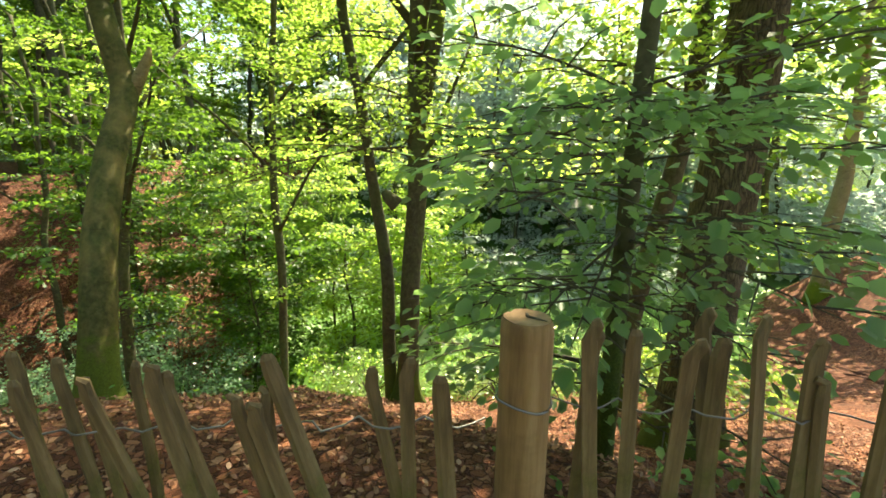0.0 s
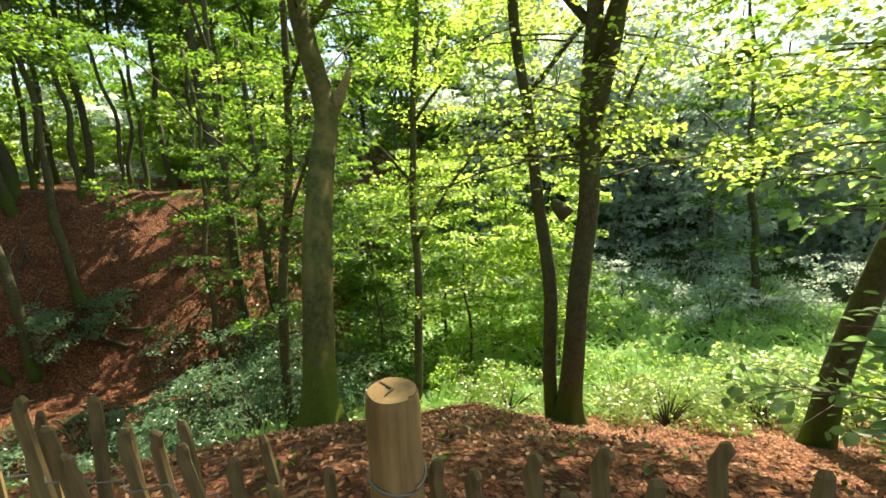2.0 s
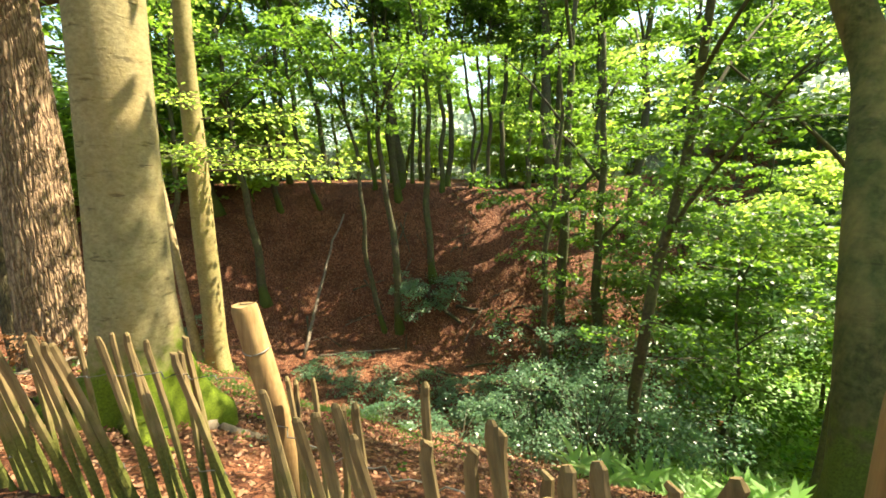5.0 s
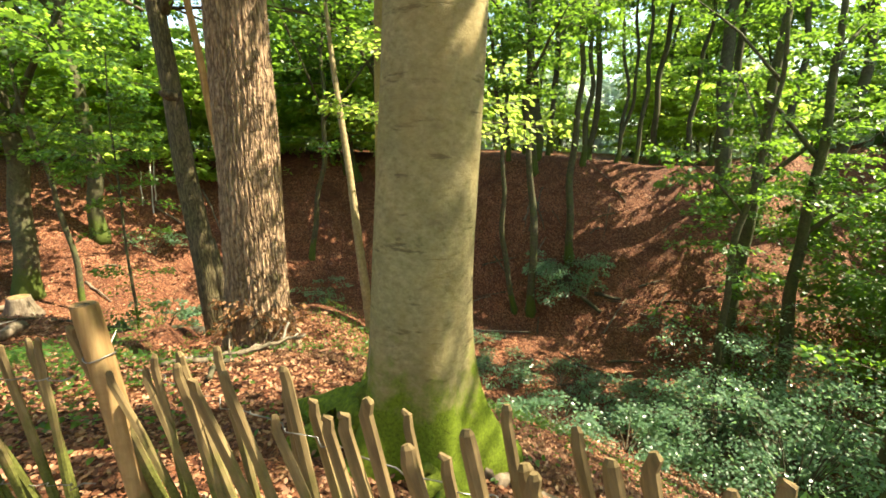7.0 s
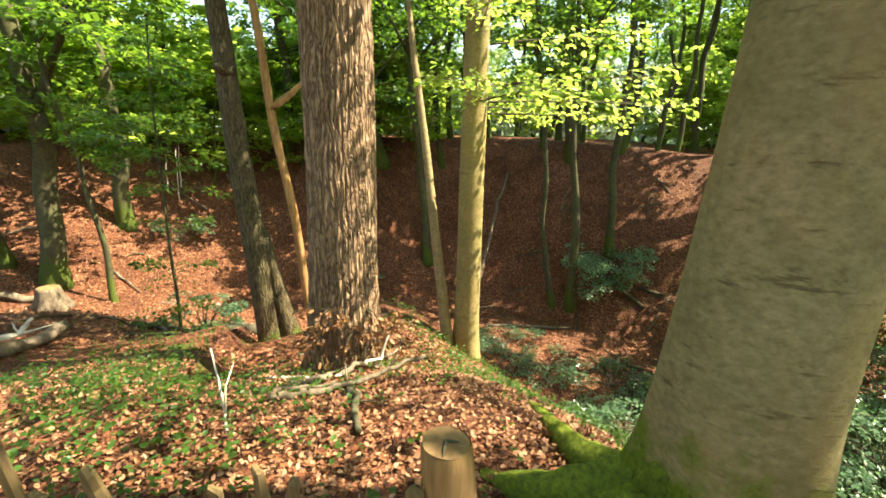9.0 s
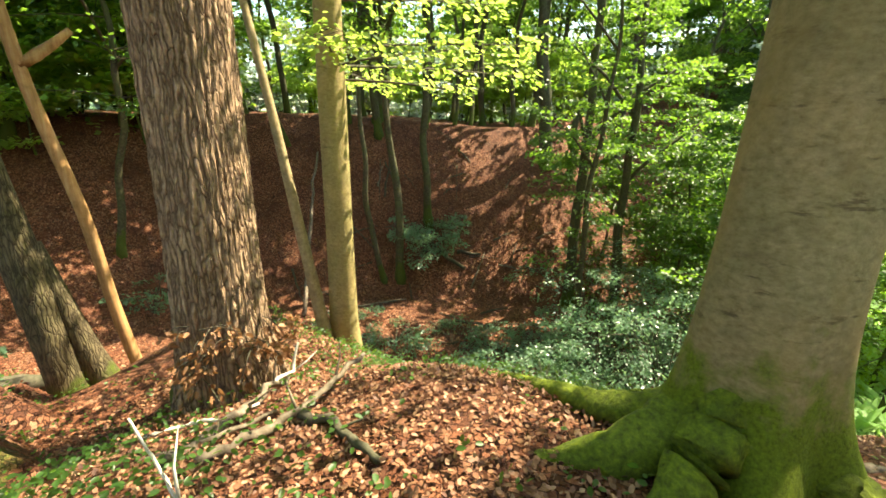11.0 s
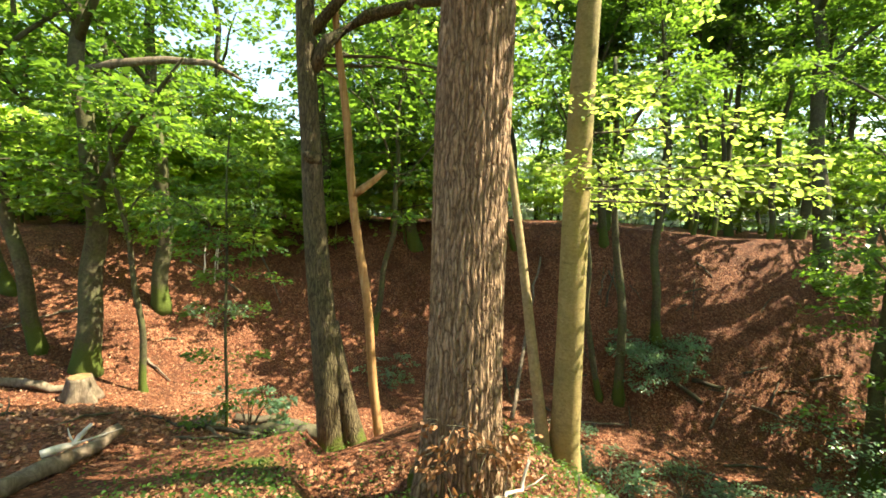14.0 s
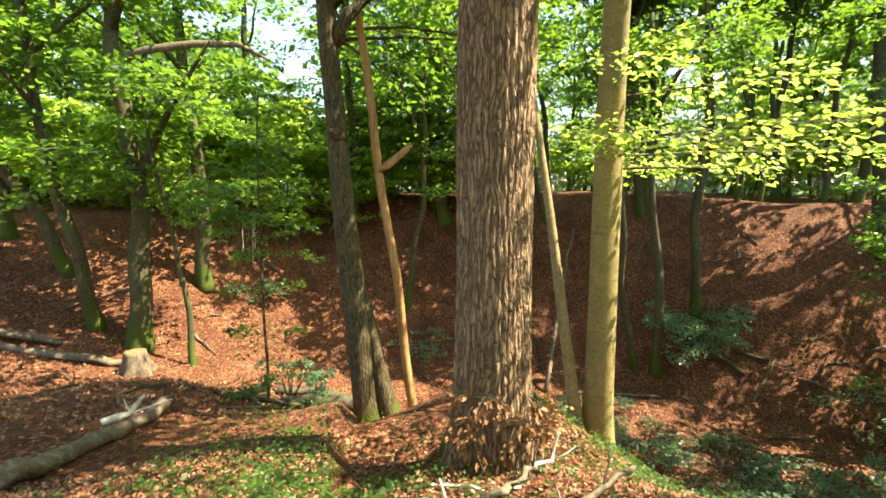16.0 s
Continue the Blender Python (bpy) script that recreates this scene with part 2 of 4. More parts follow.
def height(x, y):
    x = np.asarray(x, float); y = np.asarray(y, float)
    best = np.full(x.shape, 1e9); d = np.zeros(x.shape); sec = np.zeros(x.shape + (6,))
    for a, b, sa, sb in zip(VALLEY[:-1], VALLEY[1:], SECTION[:-1], SECTION[1:]):
        e = b - a; n = e @ e
        k = np.clip(((x - a[0]) * e[0] + (y - a[1]) * e[1]) / n, 0, 1)
        dx = x - a[0] - k * e[0]; dy = y - a[1] - k * e[1]
        dist = np.hypot(dx, dy); m = dist < best
        side = np.where(e[0] * dy - e[1] * dx > 0, 1.0, -1.0)
        best = np.where(m, dist, best); d = np.where(m, dist * side, d)
        sec = np.where(m[..., None], sa + (sb - sa) * k[..., None], sec)
    fl, n0, n1, f0, f1, fh = np.moveaxis(sec, -1, 0)
    soft = lambda q: .6 * q + .4 * q * q * (3 - 2 * q)
    qn = np.clip((d - n0) / (n1 - n0), 0, 1); qf = np.clip((-d - f0) / (f1 - f0), 0, 1)
    z = np.where(d > 0, fl * (1 - soft(qn)), fl + (fh - fl) * soft(qf))
    z = z + 4.5 * np.exp(-(((x - 19) / 6) ** 2 + ((y - 17) / 6) ** 2))
    z = z + .05 * np.sin(x * 1.3 + y * .7) * np.sin(y * 1.1 - x * .4) + .025 * np.sin(x * 3.1 - y * 2.3)
    z = z + .46 * np.exp(-(((x + 9.95) / 1.4) ** 2 + ((y - .8) / 1.2) ** 2)) - .35 * np.exp(-(((x + .9) / 2.4) ** 2 + ((y - 4.6) / 2.2) ** 2)) - .45 * np.exp(-(((x - 1.3) / 1.8) ** 2 + ((y - 6.0) / 1.8) ** 2)) - .75 * np.exp(-(((x - 2.8) / 2.2) ** 2 + ((y - 3.7) / 1.7) ** 2)) - .05 * np.exp(-(((x + 11.8) / .95) ** 2 + ((y + .5) / .85) ** 2))
    wide = lambda q: np.clip(q, 0, 1) ** 2 * (3 - 2 * np.clip(q, 0, 1))
    z = z + 1.5 * np.exp(-(((x + 14.6) / 2.6) ** 2 + ((y - 1.5) / 2.4) ** 2)) - .35 * np.exp(-(((x + 12.9) / 1.3) ** 2 + ((y + .2) / 1.4) ** 2)) + .9 * np.exp(-(((x + 18.4) / 3) ** 2 + ((y + 4.2) / 2.6) ** 2)) - .3 * np.exp(-(((x + 15.9) / 1.2) ** 2 + ((y - .2) / 1.2) ** 2))
    z = z - .25 + .6 * wide((x + 8.5) / 6) + .25 * wide((-15 - x) / 4) * wide(y / 6)
    return z


def ground(x, y):
    return float(height(np.array([x]), np.array([y]))[0])


def mesh_of(name, v, f, mat, smooth=True):
    me = bpy.data.meshes.new(name)
    me.from_pydata(np.asarray(v, float).tolist(), [], [tuple(q) for q in f])
    me.materials.append(mat)
    if smooth:
        me.polygons.foreach_set("use_smooth", np.ones(len(me.polygons), bool))
    me.update()
    return me


def quads(name, v, f, mat, smooth=False):
    """A mesh of quads alone, from arrays."""
    v, f = np.asarray(v, np.float32), np.asarray(f, np.int32)
    me = bpy.data.meshes.new(name)
    me.vertices.add(len(v))
    me.vertices.foreach_set("co", v.ravel())
    me.loops.add(f.size)
    me.loops.foreach_set("vertex_index", f.ravel())
    me.polygons.add(len(f))
    me.polygons.foreach_set("loop_start", np.arange(0, f.size, 4, dtype=np.int32))
    if smooth:
        me.polygons.foreach_set("use_smooth", np.ones(len(f), bool))
    me.materials.append(mat)
    me.update(calc_edges=True)
    return me


def part(name, me, parent, label=""):
    ob = new(name, me)
    ob.parent = parent
    return tagged(ob, label) if label else ob


def thing(name, place, label, category, group="", kind=""):
    ob = new(name)
    ob.location = place
    ob.empty_display_size = 0.2
    return tagged(ob, label, category, group, kind)


def tube(pts, radii, sides=8, cap=True, shape=None):
    """A tapering tube along points; shape(ring, angles) gives a factor on the radius."""
    pts, v, f = np.asarray(pts, float), [], []
    ang = np.linspace(0, 2 * np.pi, sides, endpoint=False)
    for i, (p, r) in enumerate(zip(pts, radii)):
        t = pts[min(i + 1, len(pts) - 1)] - pts[max(i - 1, 0)]
        t = t / np.linalg.norm(t)
        a = np.cross(t, (0, 1, 0) if abs(t[1]) < 0.8 else (1, 0, 0))
        a /= np.linalg.norm(a)
        b = np.cross(t, a)
        k = r * (shape(i, ang) if shape else np.ones(sides))
        v.append(p + np.outer(np.cos(ang) * k, a) + np.outer(np.sin(ang) * k, b))
    for i in range(len(pts) - 1):
        for j in range(sides):
            k = (j + 1) % sides
            f.append((i * sides + j, i * sides + k, (i + 1) * sides + k, (i + 1) * sides + j))
    if cap:
        f.append(tuple(range(sides))[::-1])
        f.append(tuple(range((len(pts) - 1) * sides, len(pts) * sides)))
    return np.concatenate(v), f


def joined(pieces):
    v, f, o = [], [], 0
    for a, b in pieces:
        v.append(a)
        f += [tuple(i + o for i in q) for q in b]
        o += len(a)
    return np.concatenate(v), f


def leaves(rng, pos, axis, size, tilt=0.45, rounded=False, droop=0.12):
    """One small folded blade at each place."""
    n = len(pos)
    axis = axis / np.linalg.norm(axis, axis=1)[:, None]
    nor = np.array((0, 0, 1.0)) + rng.normal(0, tilt, (n, 3))
    side = np.cross(nor, axis)
    side /= np.linalg.norm(side, axis=1)[:, None] + 1e-6
    s = (size * rng.uniform(0.7, 1.25, n))[:, None]
    down = np.array((0, 0, -1.0)) * s
    if rounded:
        lift = np.cross(axis, side) * s * 0.06
        v = np.stack([pos, pos + axis * s * .28 + side * s * .27 + lift, pos + axis * s * .68 + side * s * .27 + down * droop * .4 + lift, pos + axis * s + down * droop,
                      pos + axis * s * .68 - side * s * .27 + down * droop * .4 + lift, pos + axis * s * .28 - side * s * .27 + lift], 1)
        i = np.arange(n)[:, None] * 6
        f = np.concatenate([i + (0, 1, 2, 3), i + (0, 3, 4, 5)])
    else:
        v = np.stack([pos, pos + axis * s * .48 + side * s * .34, pos + axis * s + down * droop, pos + axis * s * .48 - side * s * .34], 1)
        f = np.arange(n)[:, None] * 4 + np.arange(4)
    return v.reshape(-1, 3), f


def spray(rng, start, way, length, count, size, width=0.4, droop=0.15, thick=0.04, rounded=False, twigs=0):
    """A flat layered branch of leaves: its blades, and the stems that carry them."""
    way = np.asarray(way, float)
    way = way / np.linalg.norm(way)
    flat = np.cross((0, 0, 1), way)
    flat /= np.linalg.norm(flat) + 1e-9
    u = rng.random(count) ** 0.65
    s = rng.uniform(-1, 1, count) * width * length * np.sin(np.pi * np.clip(u * 0.88 + 0.1, 0, 1))
    clump = 0.5 + 0.5 * np.sin(u * 19 + rng.random() * 6) * np.sin(s * 14 / length + rng.random() * 6)
    keep = rng.random(count) < 0.35 + clump * 0.8
    u, s = u[keep], s[keep]
    line = lambda q: np.asarray(start) + np.outer(q, way * length) - np.outer(q ** 2, (0, 0, droop * length))
    pos = line(u) + np.outer(s, flat) + rng.normal(0, thick * length, (len(u), 3)) * (0.4, 0.4, 1)
    axis = way * 0.7 + np.outer(np.sign(s), flat) * 0.6 + rng.normal(0, 0.35, (len(u), 3))
    axis[:, 2] -= 0.15
    stems = [tube(line(np.linspace(0, 0.9, 4)), np.linspace(0.014, 0.003, 4) * max(0.6, length / 1.6), 3, False)]
    for k in range(twigs):
        q = 0.2 + 0.65 * (k + rng.random()) / max(1, twigs)
        e = (1 if k % 2 else -1) * width * length * math.sin(math.pi * min(1, q * .88 + .1)) * 0.8
        a = line(np.array([q]))[0]
        b = line(np.array([min(1, q + 0.22)]))[0] + flat * e
        stems.append(tube([a, (a + b) / 2 + (0, 0, 0.02 * length), b], [0.006, 0.004, 0.002], 3, False))
    return leaves(rng, pos, axis, size, rounded=rounded), stems


def foliage(rng, specs, leaf_size, rounded=False, twigs=0):
    """Blades and stems of many sprays; specs: (start, way, length, count, width, droop)."""
    lv, lf, st, o = [], [], [], 0
    for start, way, length, count, width, droop in specs:
        (v, f), stems = spray(rng, start, way, length, count, leaf_size, width, droop, rounded=rounded, twigs=twigs)
        lv.append(v)
        lf.append(f + o)
        o += len(v)
        st += stems
    return np.concatenate(lv), np.concatenate(lf), joined(st)


def stem_line(rng, lean, tall, bend, steps):
    """The middle line of a trunk from its foot, with a few soft bends."""
    z = np.linspace(0, 1, steps) ** 1.15 * tall
    ph = rng.uniform(0, 6.28, 4)
    x = lean[0] * z + bend * (np.sin(z * 0.75 + ph[0]) - math.sin(ph[0])) + bend * .4 * (np.sin(z * 1.9 + ph[1]) - math.sin(ph[1]))
    y = lean[1] * z + bend * (np.sin(z * 0.7 + ph[2]) - math.sin(ph[2])) + bend * .4 * (np.sin(z * 2.1 + ph[3]) - math.sin(ph[3]))
    return np.stack([x, y, z - 0.25], 1)


def along(course, steps):
    """A smooth middle line through a few given bends, rising all the way."""
    c = np.asarray(course, float)
    z = np.linspace(c[0, 2], c[-1, 2], steps)
    q = np.stack([np.interp(z, c[:, 2], c[:, 0]), np.interp(z, c[:, 2], c[:, 1]), z], 1)
    for _ in range(2):
        q[1:-1, :2] = (q[:-2, :2] + 2 * q[1:-1, :2] + q[2:, :2]) / 4
    return q


def trunk_mesh(rng, line, r, sides, mat, flare=0.5, lobes=5, top=0.35, name="trunk", furrow=0.0):
    tall = line[-1][2]
    ph = rng.uniform(0, 6.28, 3)

    def shape(i, a):
        h = max(0.0, line[i][2])
        k = 1 + flare * math.exp(-h / (r * 1.15)) * (0.75 + (0.45 if flare < 1.2 else 0.7) * np.cos(lobes * a + ph[0])) + 0.04 * np.cos(2 * a + ph[1] + h) + 0.03 * np.cos(3 * a + ph[2] - h * 1.7)
        if furrow:
            w = a * 19 + 1.1 * np.sin(h * 1.7 + a * 3) + 0.5 * np.sin(h * 4.3 + a * 5) + 0.35 * np.sin(h * 11 - a * 7)
            k = k + furrow * (np.abs(np.sin(w)) ** 0.6 - 0.6) + furrow * 0.3 * np.sin(h * 23 + 4 * np.sin(a * 9)) * np.cos(a * 23)
        return k
    radii = [r * (1 - (1 - top) * max(0, p[2]) / tall) for p in line]
    v, f = tube(line, radii, sides, True, shape)
    return mesh_of(name, v, f, mat)


def tree(place, lean=(0, 0), r=0.2, tall=12, bark_mat=None, leaf=None, label="", seed=0, bend=0.06, low=4.0, boughs=24, reach=2.4, per=90, leaf_size=0.15,
         flare=0.5, sides=12, steps=26, furrow=0.0, name="beech_tree", category="tree", group="", rounded=False, forks=3, top=0.35, arc=None, split=False, bare=True, course=None):
    """A tree: trunk, a few rising limbs, and a crown of layered leafy branches."""
    rng = np.random.default_rng(seed)
    z = ground(*place)
    ob = thing(name, (place[0], place[1], z), label, category, group)
    line = stem_line(rng, lean, tall, bend, steps) if course is None else along(course, steps)
    part("trunk", trunk_mesh(rng, line, r, sides, bark_mat, flare, top=top, furrow=furrow), ob)
    at = lambda h: np.array([np.interp(h, line[:, 2], line[:, k]) for k in range(3)])
    starts, limb = [], []
    for k in range(forks):
        h = rng.uniform(max(low, tall * 0.35), tall * 0.85)
        a = rng.uniform(0, 6.28) if arc is None else rng.uniform(*arc)
        p, ln = at(h), rng.uniform(1.6, 3.4) * reach / 2.4
        out = np.array((math.cos(a), math.sin(a), 0))
        q = [p + out * ln * s + np.array((0, 0, ln * (1.3 * s - 0.35 * s * s))) + rng.normal(0, 0.05, 3) * s for s in np.linspace(0, 1, 6)]
        limb.append(tube(q, np.linspace(r * 0.38, r * 0.1, 6), 7, True))
        starts += [(q[3], a), (q[4], a), (q[5], a)]
    if limb:
        for piece in limb:
            part("limb", mesh_of("limb", *piece, bark_mat), ob)
    specs = []
    for k in range(boughs):
        if starts and k % 3 == 0:
            p, a = starts[rng.integers(len(starts))]
            a = a + rng.normal(0, 0.9)
        else:
            h = low + (tall - low) * rng.random() ** 0.9
            p, a = at(h), (rng.uniform(0, 6.28) if arc is None else rng.uniform(*arc))
        ln = reach * rng.uniform(0.55, 1.15) * (1 - 0.35 * max(0, (p[2] - low) / max(0.1, tall - low)))
        specs.append((p, (math.cos(a), math.sin(a), rng.uniform(-0.05, 0.4)), ln, int(per * rng.uniform(0.7, 1.3)), rng.uniform(0.3, 0.5), rng.uniform(0.08, 0.3)))
    if split:
        for spec in specs:
            v, f, stems = foliage(rng, [spec], leaf_size, rounded, 6)
            b = part("leafy_branch", mesh_of("leafy_branch", *stems, TWIG), ob)
            tagged(part("foliage", quads("foliage", v, f, leaf), b), kind="stuff")
    elif specs and leaf:
        v, f, stems = foliage(rng, specs, leaf_size, rounded)
        tagged(part("crown", quads("crown", v, f, leaf), ob), kind="stuff")
        if bare:
            tagged(part("twig_work", mesh_of("twig_work", *stems, TWIG), ob), kind="stuff")
    return ob


def bush(place, wide, tall, leaf, label, seed, count=16, per=130, leaf_size=0.09, name="bush", sink=0.05, rounded=False, group="", foot=0.25):
    """A low bush: stems that fan out from the foot and layered leaves."""
    rng = np.random.default_rng(seed)
    ob = thing(name, (place[0], place[1], ground(*place) - sink), label, "bush", group)
    specs, stems = [], []
    for k in range(count):
        a, up = rng.uniform(0, 6.28), rng.uniform(foot, 1.0)
        d = np.array((math.cos(a), math.sin(a), 0))
        tip = d * wide * rng.uniform(0.15, 0.6) + (0, 0, tall * up)
        stems.append(tube([np.zeros(3), tip * (0.5, 0.5, 0.6), tip], [0.02, 0.014, 0.006], 5, False))
        specs.append((tip, (*d[:2], rng.uniform(-0.1, 0.35)), wide * rng.uniform(0.45, 0.8), int(per * rng.uniform(0.7, 1.3)), 0.5, 0.3))
    v, f, tw = foliage(rng, specs, leaf_size, rounded)
    tagged(part("foliage", quads("foliage", v, f, leaf), ob), kind="stuff")
    tagged(part("twig_work", mesh_of("twig_work", *joined(stems + [tw]), TWIG), ob), kind="stuff")
    return ob


def stick(pts, r0, r1, mat, label, name="branch", category="branch", sides=8, side_twigs=(), seed=0, rough=0.12, group=""):
    """A fallen branch or log, with broken stubs."""
    rng = np.random.default_rng(seed)
    pts = np.asarray(pts, float)
    base = pts[0].copy()
    ob = thing(name, base, label, category, group)
    q = []
    for i in range(len(pts) - 1):
        for s in np.linspace(0, 1, 5)[:-1]:
            q.append(pts[i] + (pts[i + 1] - pts[i]) * s)
    q = np.array(q + [pts[-1]]) - base
    q[1:-1] += rng.normal(0, r0 * 0.35, (len(q) - 2, 3))
    ph = rng.uniform(0, 6.28, len(q))
    part("stem", mesh_of("stem", *tube(q, np.linspace(r0, r1, len(q)), sides, True, lambda i, a: 1 + rough * np.cos(3 * a + ph[i]) + rough * 0.6 * np.cos(5 * a - ph[i])), mat), ob)
    for at, way, ln, r in side_twigs:
        p = q[int(at * (len(q) - 1))]
        w = np.asarray(way, float)
        part("side_branch", mesh_of("side_branch", *tube([p, p + w * ln * .5 + rng.normal(0, .03, 3) * ln, p + w * ln], [r, r * .7, r * .3], 6), mat), ob)
    return ob

# ---- the ground: one sheet to the horizon ----
def ground_sheet():
    far = lambda a, b, n: a + np.sign(b - a) * np.geomspace(0.5, abs(b - a), n)
    xs = np.concatenate([far(-35.95, -899.3, 26)[::-1], np.arange(-35.65, 10.85, 0.28), far(10, 900, 34)])
    ys = np.concatenate([far(-13.86, -899.43, 26)[::-1], np.arange(-13.7, 24.7, 0.28), far(24, 900, 40)])
    X, Y = np.meshgrid(xs, ys)
    Z = height(X, Y)
    rng = np.random.default_rng(3)
    near = (np.abs(X + 13) < 24) & (np.abs(Y - 5) < 20)
    Z = Z + np.where(near, rng.normal(0, 0.012, X.shape), 0)
    v = np.stack([X, Y, Z], -1).reshape(-1, 3)
    a = (np.arange(len(ys) - 1)[:, None] * len(xs) + np.arange(len(xs) - 1)).ravel()
    me = quads("ground", v, np.stack([a, a + 1, a + 1 + len(xs), a + len(xs)], 1), GROUND, True)
    g = np.clip((v[:, 0] + 9) / 3, 0, 1) * np.clip((-4.3 - v[:, 2]) / 1.5, 0, 1)
    g = np.maximum(g, np.clip((v[:, 0] + 13) / 3, 0, 1) * np.clip((v[:, 1] - 19) / 4, 0, 1))
    g = np.maximum(g, np.clip((np.hypot(v[:, 0] + 10, v[:, 1] - 5) - 42) / 14, 0, 1))
    g = np.maximum(g, 0.5 * np.exp(-(((v[:, 0] + 12.3) / 2.2) ** 2 + ((v[:, 1] + 1.9) / 1.3) ** 2)))
    at = me.attributes.new("green", "FLOAT", "POINT")
    at.data.foreach_set("value", g.astype(np.float32))
    return tagged(new("ground", me), "woodland ground of red-brown fallen leaves falling into a ravine", "ground", kind="structure")


ground_sheet()

# ---- the fence of cleft chestnut pales ----
def pale_mesh(seed, tall):
    rng = np.random.default_rng(seed)
    z = np.array([-0.15, 0.25, 0.6, tall - 0.05, tall - 0.012, tall])
    k = np.array([1, 1.05, 1, 0.95, 0.8, 0.5])
    pts = np.stack([rng.normal(0, 0.006, 6), rng.normal(0, 0.005, 6), z], 1)
    wob = rng.uniform(0.8, 1.2, 7)
    v, f = tube(pts, 0.021 * k, 7, True, lambda i, a: wob)
    v[:, 1] = v[:, 1] * 0.62
    return mesh_of("pale", v, f, PALE, False)


PALES = [pale_mesh(40 + k, t) for k, t in enumerate((0.96, 0.92, 1.0, 0.9, 0.97, 0.94, 0.88))]


def fence_run(a, b, label, seed, top_a=0.0, skew=0.0, gap=0.08):
    """Pales wired to two strands between two posts."""
    rng = np.random.default_rng(seed)
    a, b = np.array(a, float), np.array(b, float)
    ln = np.linalg.norm(b - a)
    turn = math.degrees(math.atan2(b[1] - a[1], b[0] - a[0]))
    ob = thing("paling_fence", (a[0], a[1], ground(*a)), label, "fence", "fence runs between posts")
    o = np.array(ob.location)
    n = int(ln / gap)
    for k in range(n):
        s = (k + 0.7 + rng.uniform(-0.2, 0.2)) / (n + 0.4)
        p = a + (b - a) * s
        pale = part("pale", PALES[rng.integers(7)], ob)
        z = ground(*p) + rng.uniform(-0.05, 0.03) + top_a
        pale.matrix_basis = pose(p[0] - o[0], p[1] - o[1], z - o[2], rng.normal(0, 2.5), rng.normal(skew, 4.5), turn + rng.normal(0, 14))
    for h in (0.3, 0.78):
        q = []
        for s in np.linspace(0, 1, n * 2 + 1):
            p = a + (b - a) * s
            q.append((p[0] - o[0] + rng.normal(0, .006), p[1] - o[1] + 0.022 * math.cos(s * n * 3.14), ground(*p) - o[2] + h + top_a - 0.05 * math.sin(3.14 * s) + rng.normal(0, .006)))
        part("wire", mesh_of("wire", *tube(q, [0.0028] * len(q), 5, False), WIRE), ob)
    return ob


def fence_post(x, y, top, label, seed, r=0.055, lean=(0, 0)):
    rng = np.random.default_rng(seed)
    z = ground(x, y)
    ob = thing("fence_post", (x, y, z), label, "fence post", "round fence posts")
    tall = top - z
    hs = np.array([-0.3, 0, tall * 0.3, tall * 0.6, tall - 0.2, tall - 0.03, tall - 0.008, tall])
    pts = np.stack([lean[0] * hs, lean[1] * hs, hs], 1)
    ph = rng.uniform(0, 6.28, 4)
    crack = rng.uniform(0, 6.28)
    shape = lambda i, a: 1 + 0.03 * np.cos(2 * a + ph[0]) + 0.02 * np.cos(5 * a + ph[1] + i) - 0.22 * np.exp(-((np.mod(a - crack + 3.14, 6.28) - 3.14) / 0.09) ** 2)
    part("shaft", mesh_of("shaft", *tube(pts, r * np.array([1.04, 1.02, 1, 1, .99, .98, .95, .9]), 40, False, shape), POST), ob)
    top_pts = np.stack([pts[-1] - (0, 0, 0.012), pts[-1] + (0, 0, 0.002)])
    part("sawn_top", mesh_of("sawn_top", *tube(top_pts, [r * .88, r * .87], 40, True, lambda i, a: shape(7, a)), CUT, False), ob, "sawn end grain with a dark heart check")
    for k in range(2):
        a = crack + k * 2.1 + rng.normal(0, .2)
        e = r * (0.8 if k == 0 else 0.5)
        c = pts[-1] + (0, 0, 0.0035)
        part("check", mesh_of("check", *tube([c, c + (math.cos(a) * e * .5, math.sin(a) * e * .5, 0), c + (math.cos(a) * e, math.sin(a) * e, 0)], [.004, .0035, .001], 4), TWIG), ob)
    ring = [(lean[0] * (tall - .2) + math.cos(a) * r * 1.05, lean[1] * (tall - .2) + math.sin(a) * r * 1.05, tall - .2 + .008 * math.sin(2 * a)) for a in np.linspace(0, 6.283, 25)]
    part("binding_wire", mesh_of("binding_wire", *tube(ring, [.003] * 25, 5, False), WIRE), ob)
    return ob


POSTS = [(0.11, 0.93), (-2.08, 0.98), (-4.24, 1.1), (-6.06, 1.03), (-8.17, -0.66)]
TOPS = [1.34, 1.32, 1.21, 0.95, 0.83]
LEANS = [(0, 0), (0, 0), (0, 0), (-.14, -.16), (-.05, -.1)]
for k, ((x, y), top) in enumerate(zip(POSTS, TOPS)):
    fence_post(x, y, top, "round sawn timber fence post with a cracked top", 60 + k, (0.062, 0.062, 0.06, 0.055, 0.046)[k], LEANS[k])
RUN = "weathered cleft chestnut pales wired between round posts"
fence_run((2.5, 0.85), (0.19, 0.97), RUN, 71, 0.0, 3)
fence_run((0.03, 0.97), (-2.0, 1.02), RUN, 72, -0.06, 8)
fence_run((-2.16, 1.02), (-4.09, 1.12), RUN, 73, -0.17, 5)
fence_run((-4.25, 1.12), (-6.13, 0.91), RUN, 74, -0.24, 12)
fence_run((-6.27, 0.82), (-8.16, -0.6), RUN, 75, -0.05, 17, 0.07)
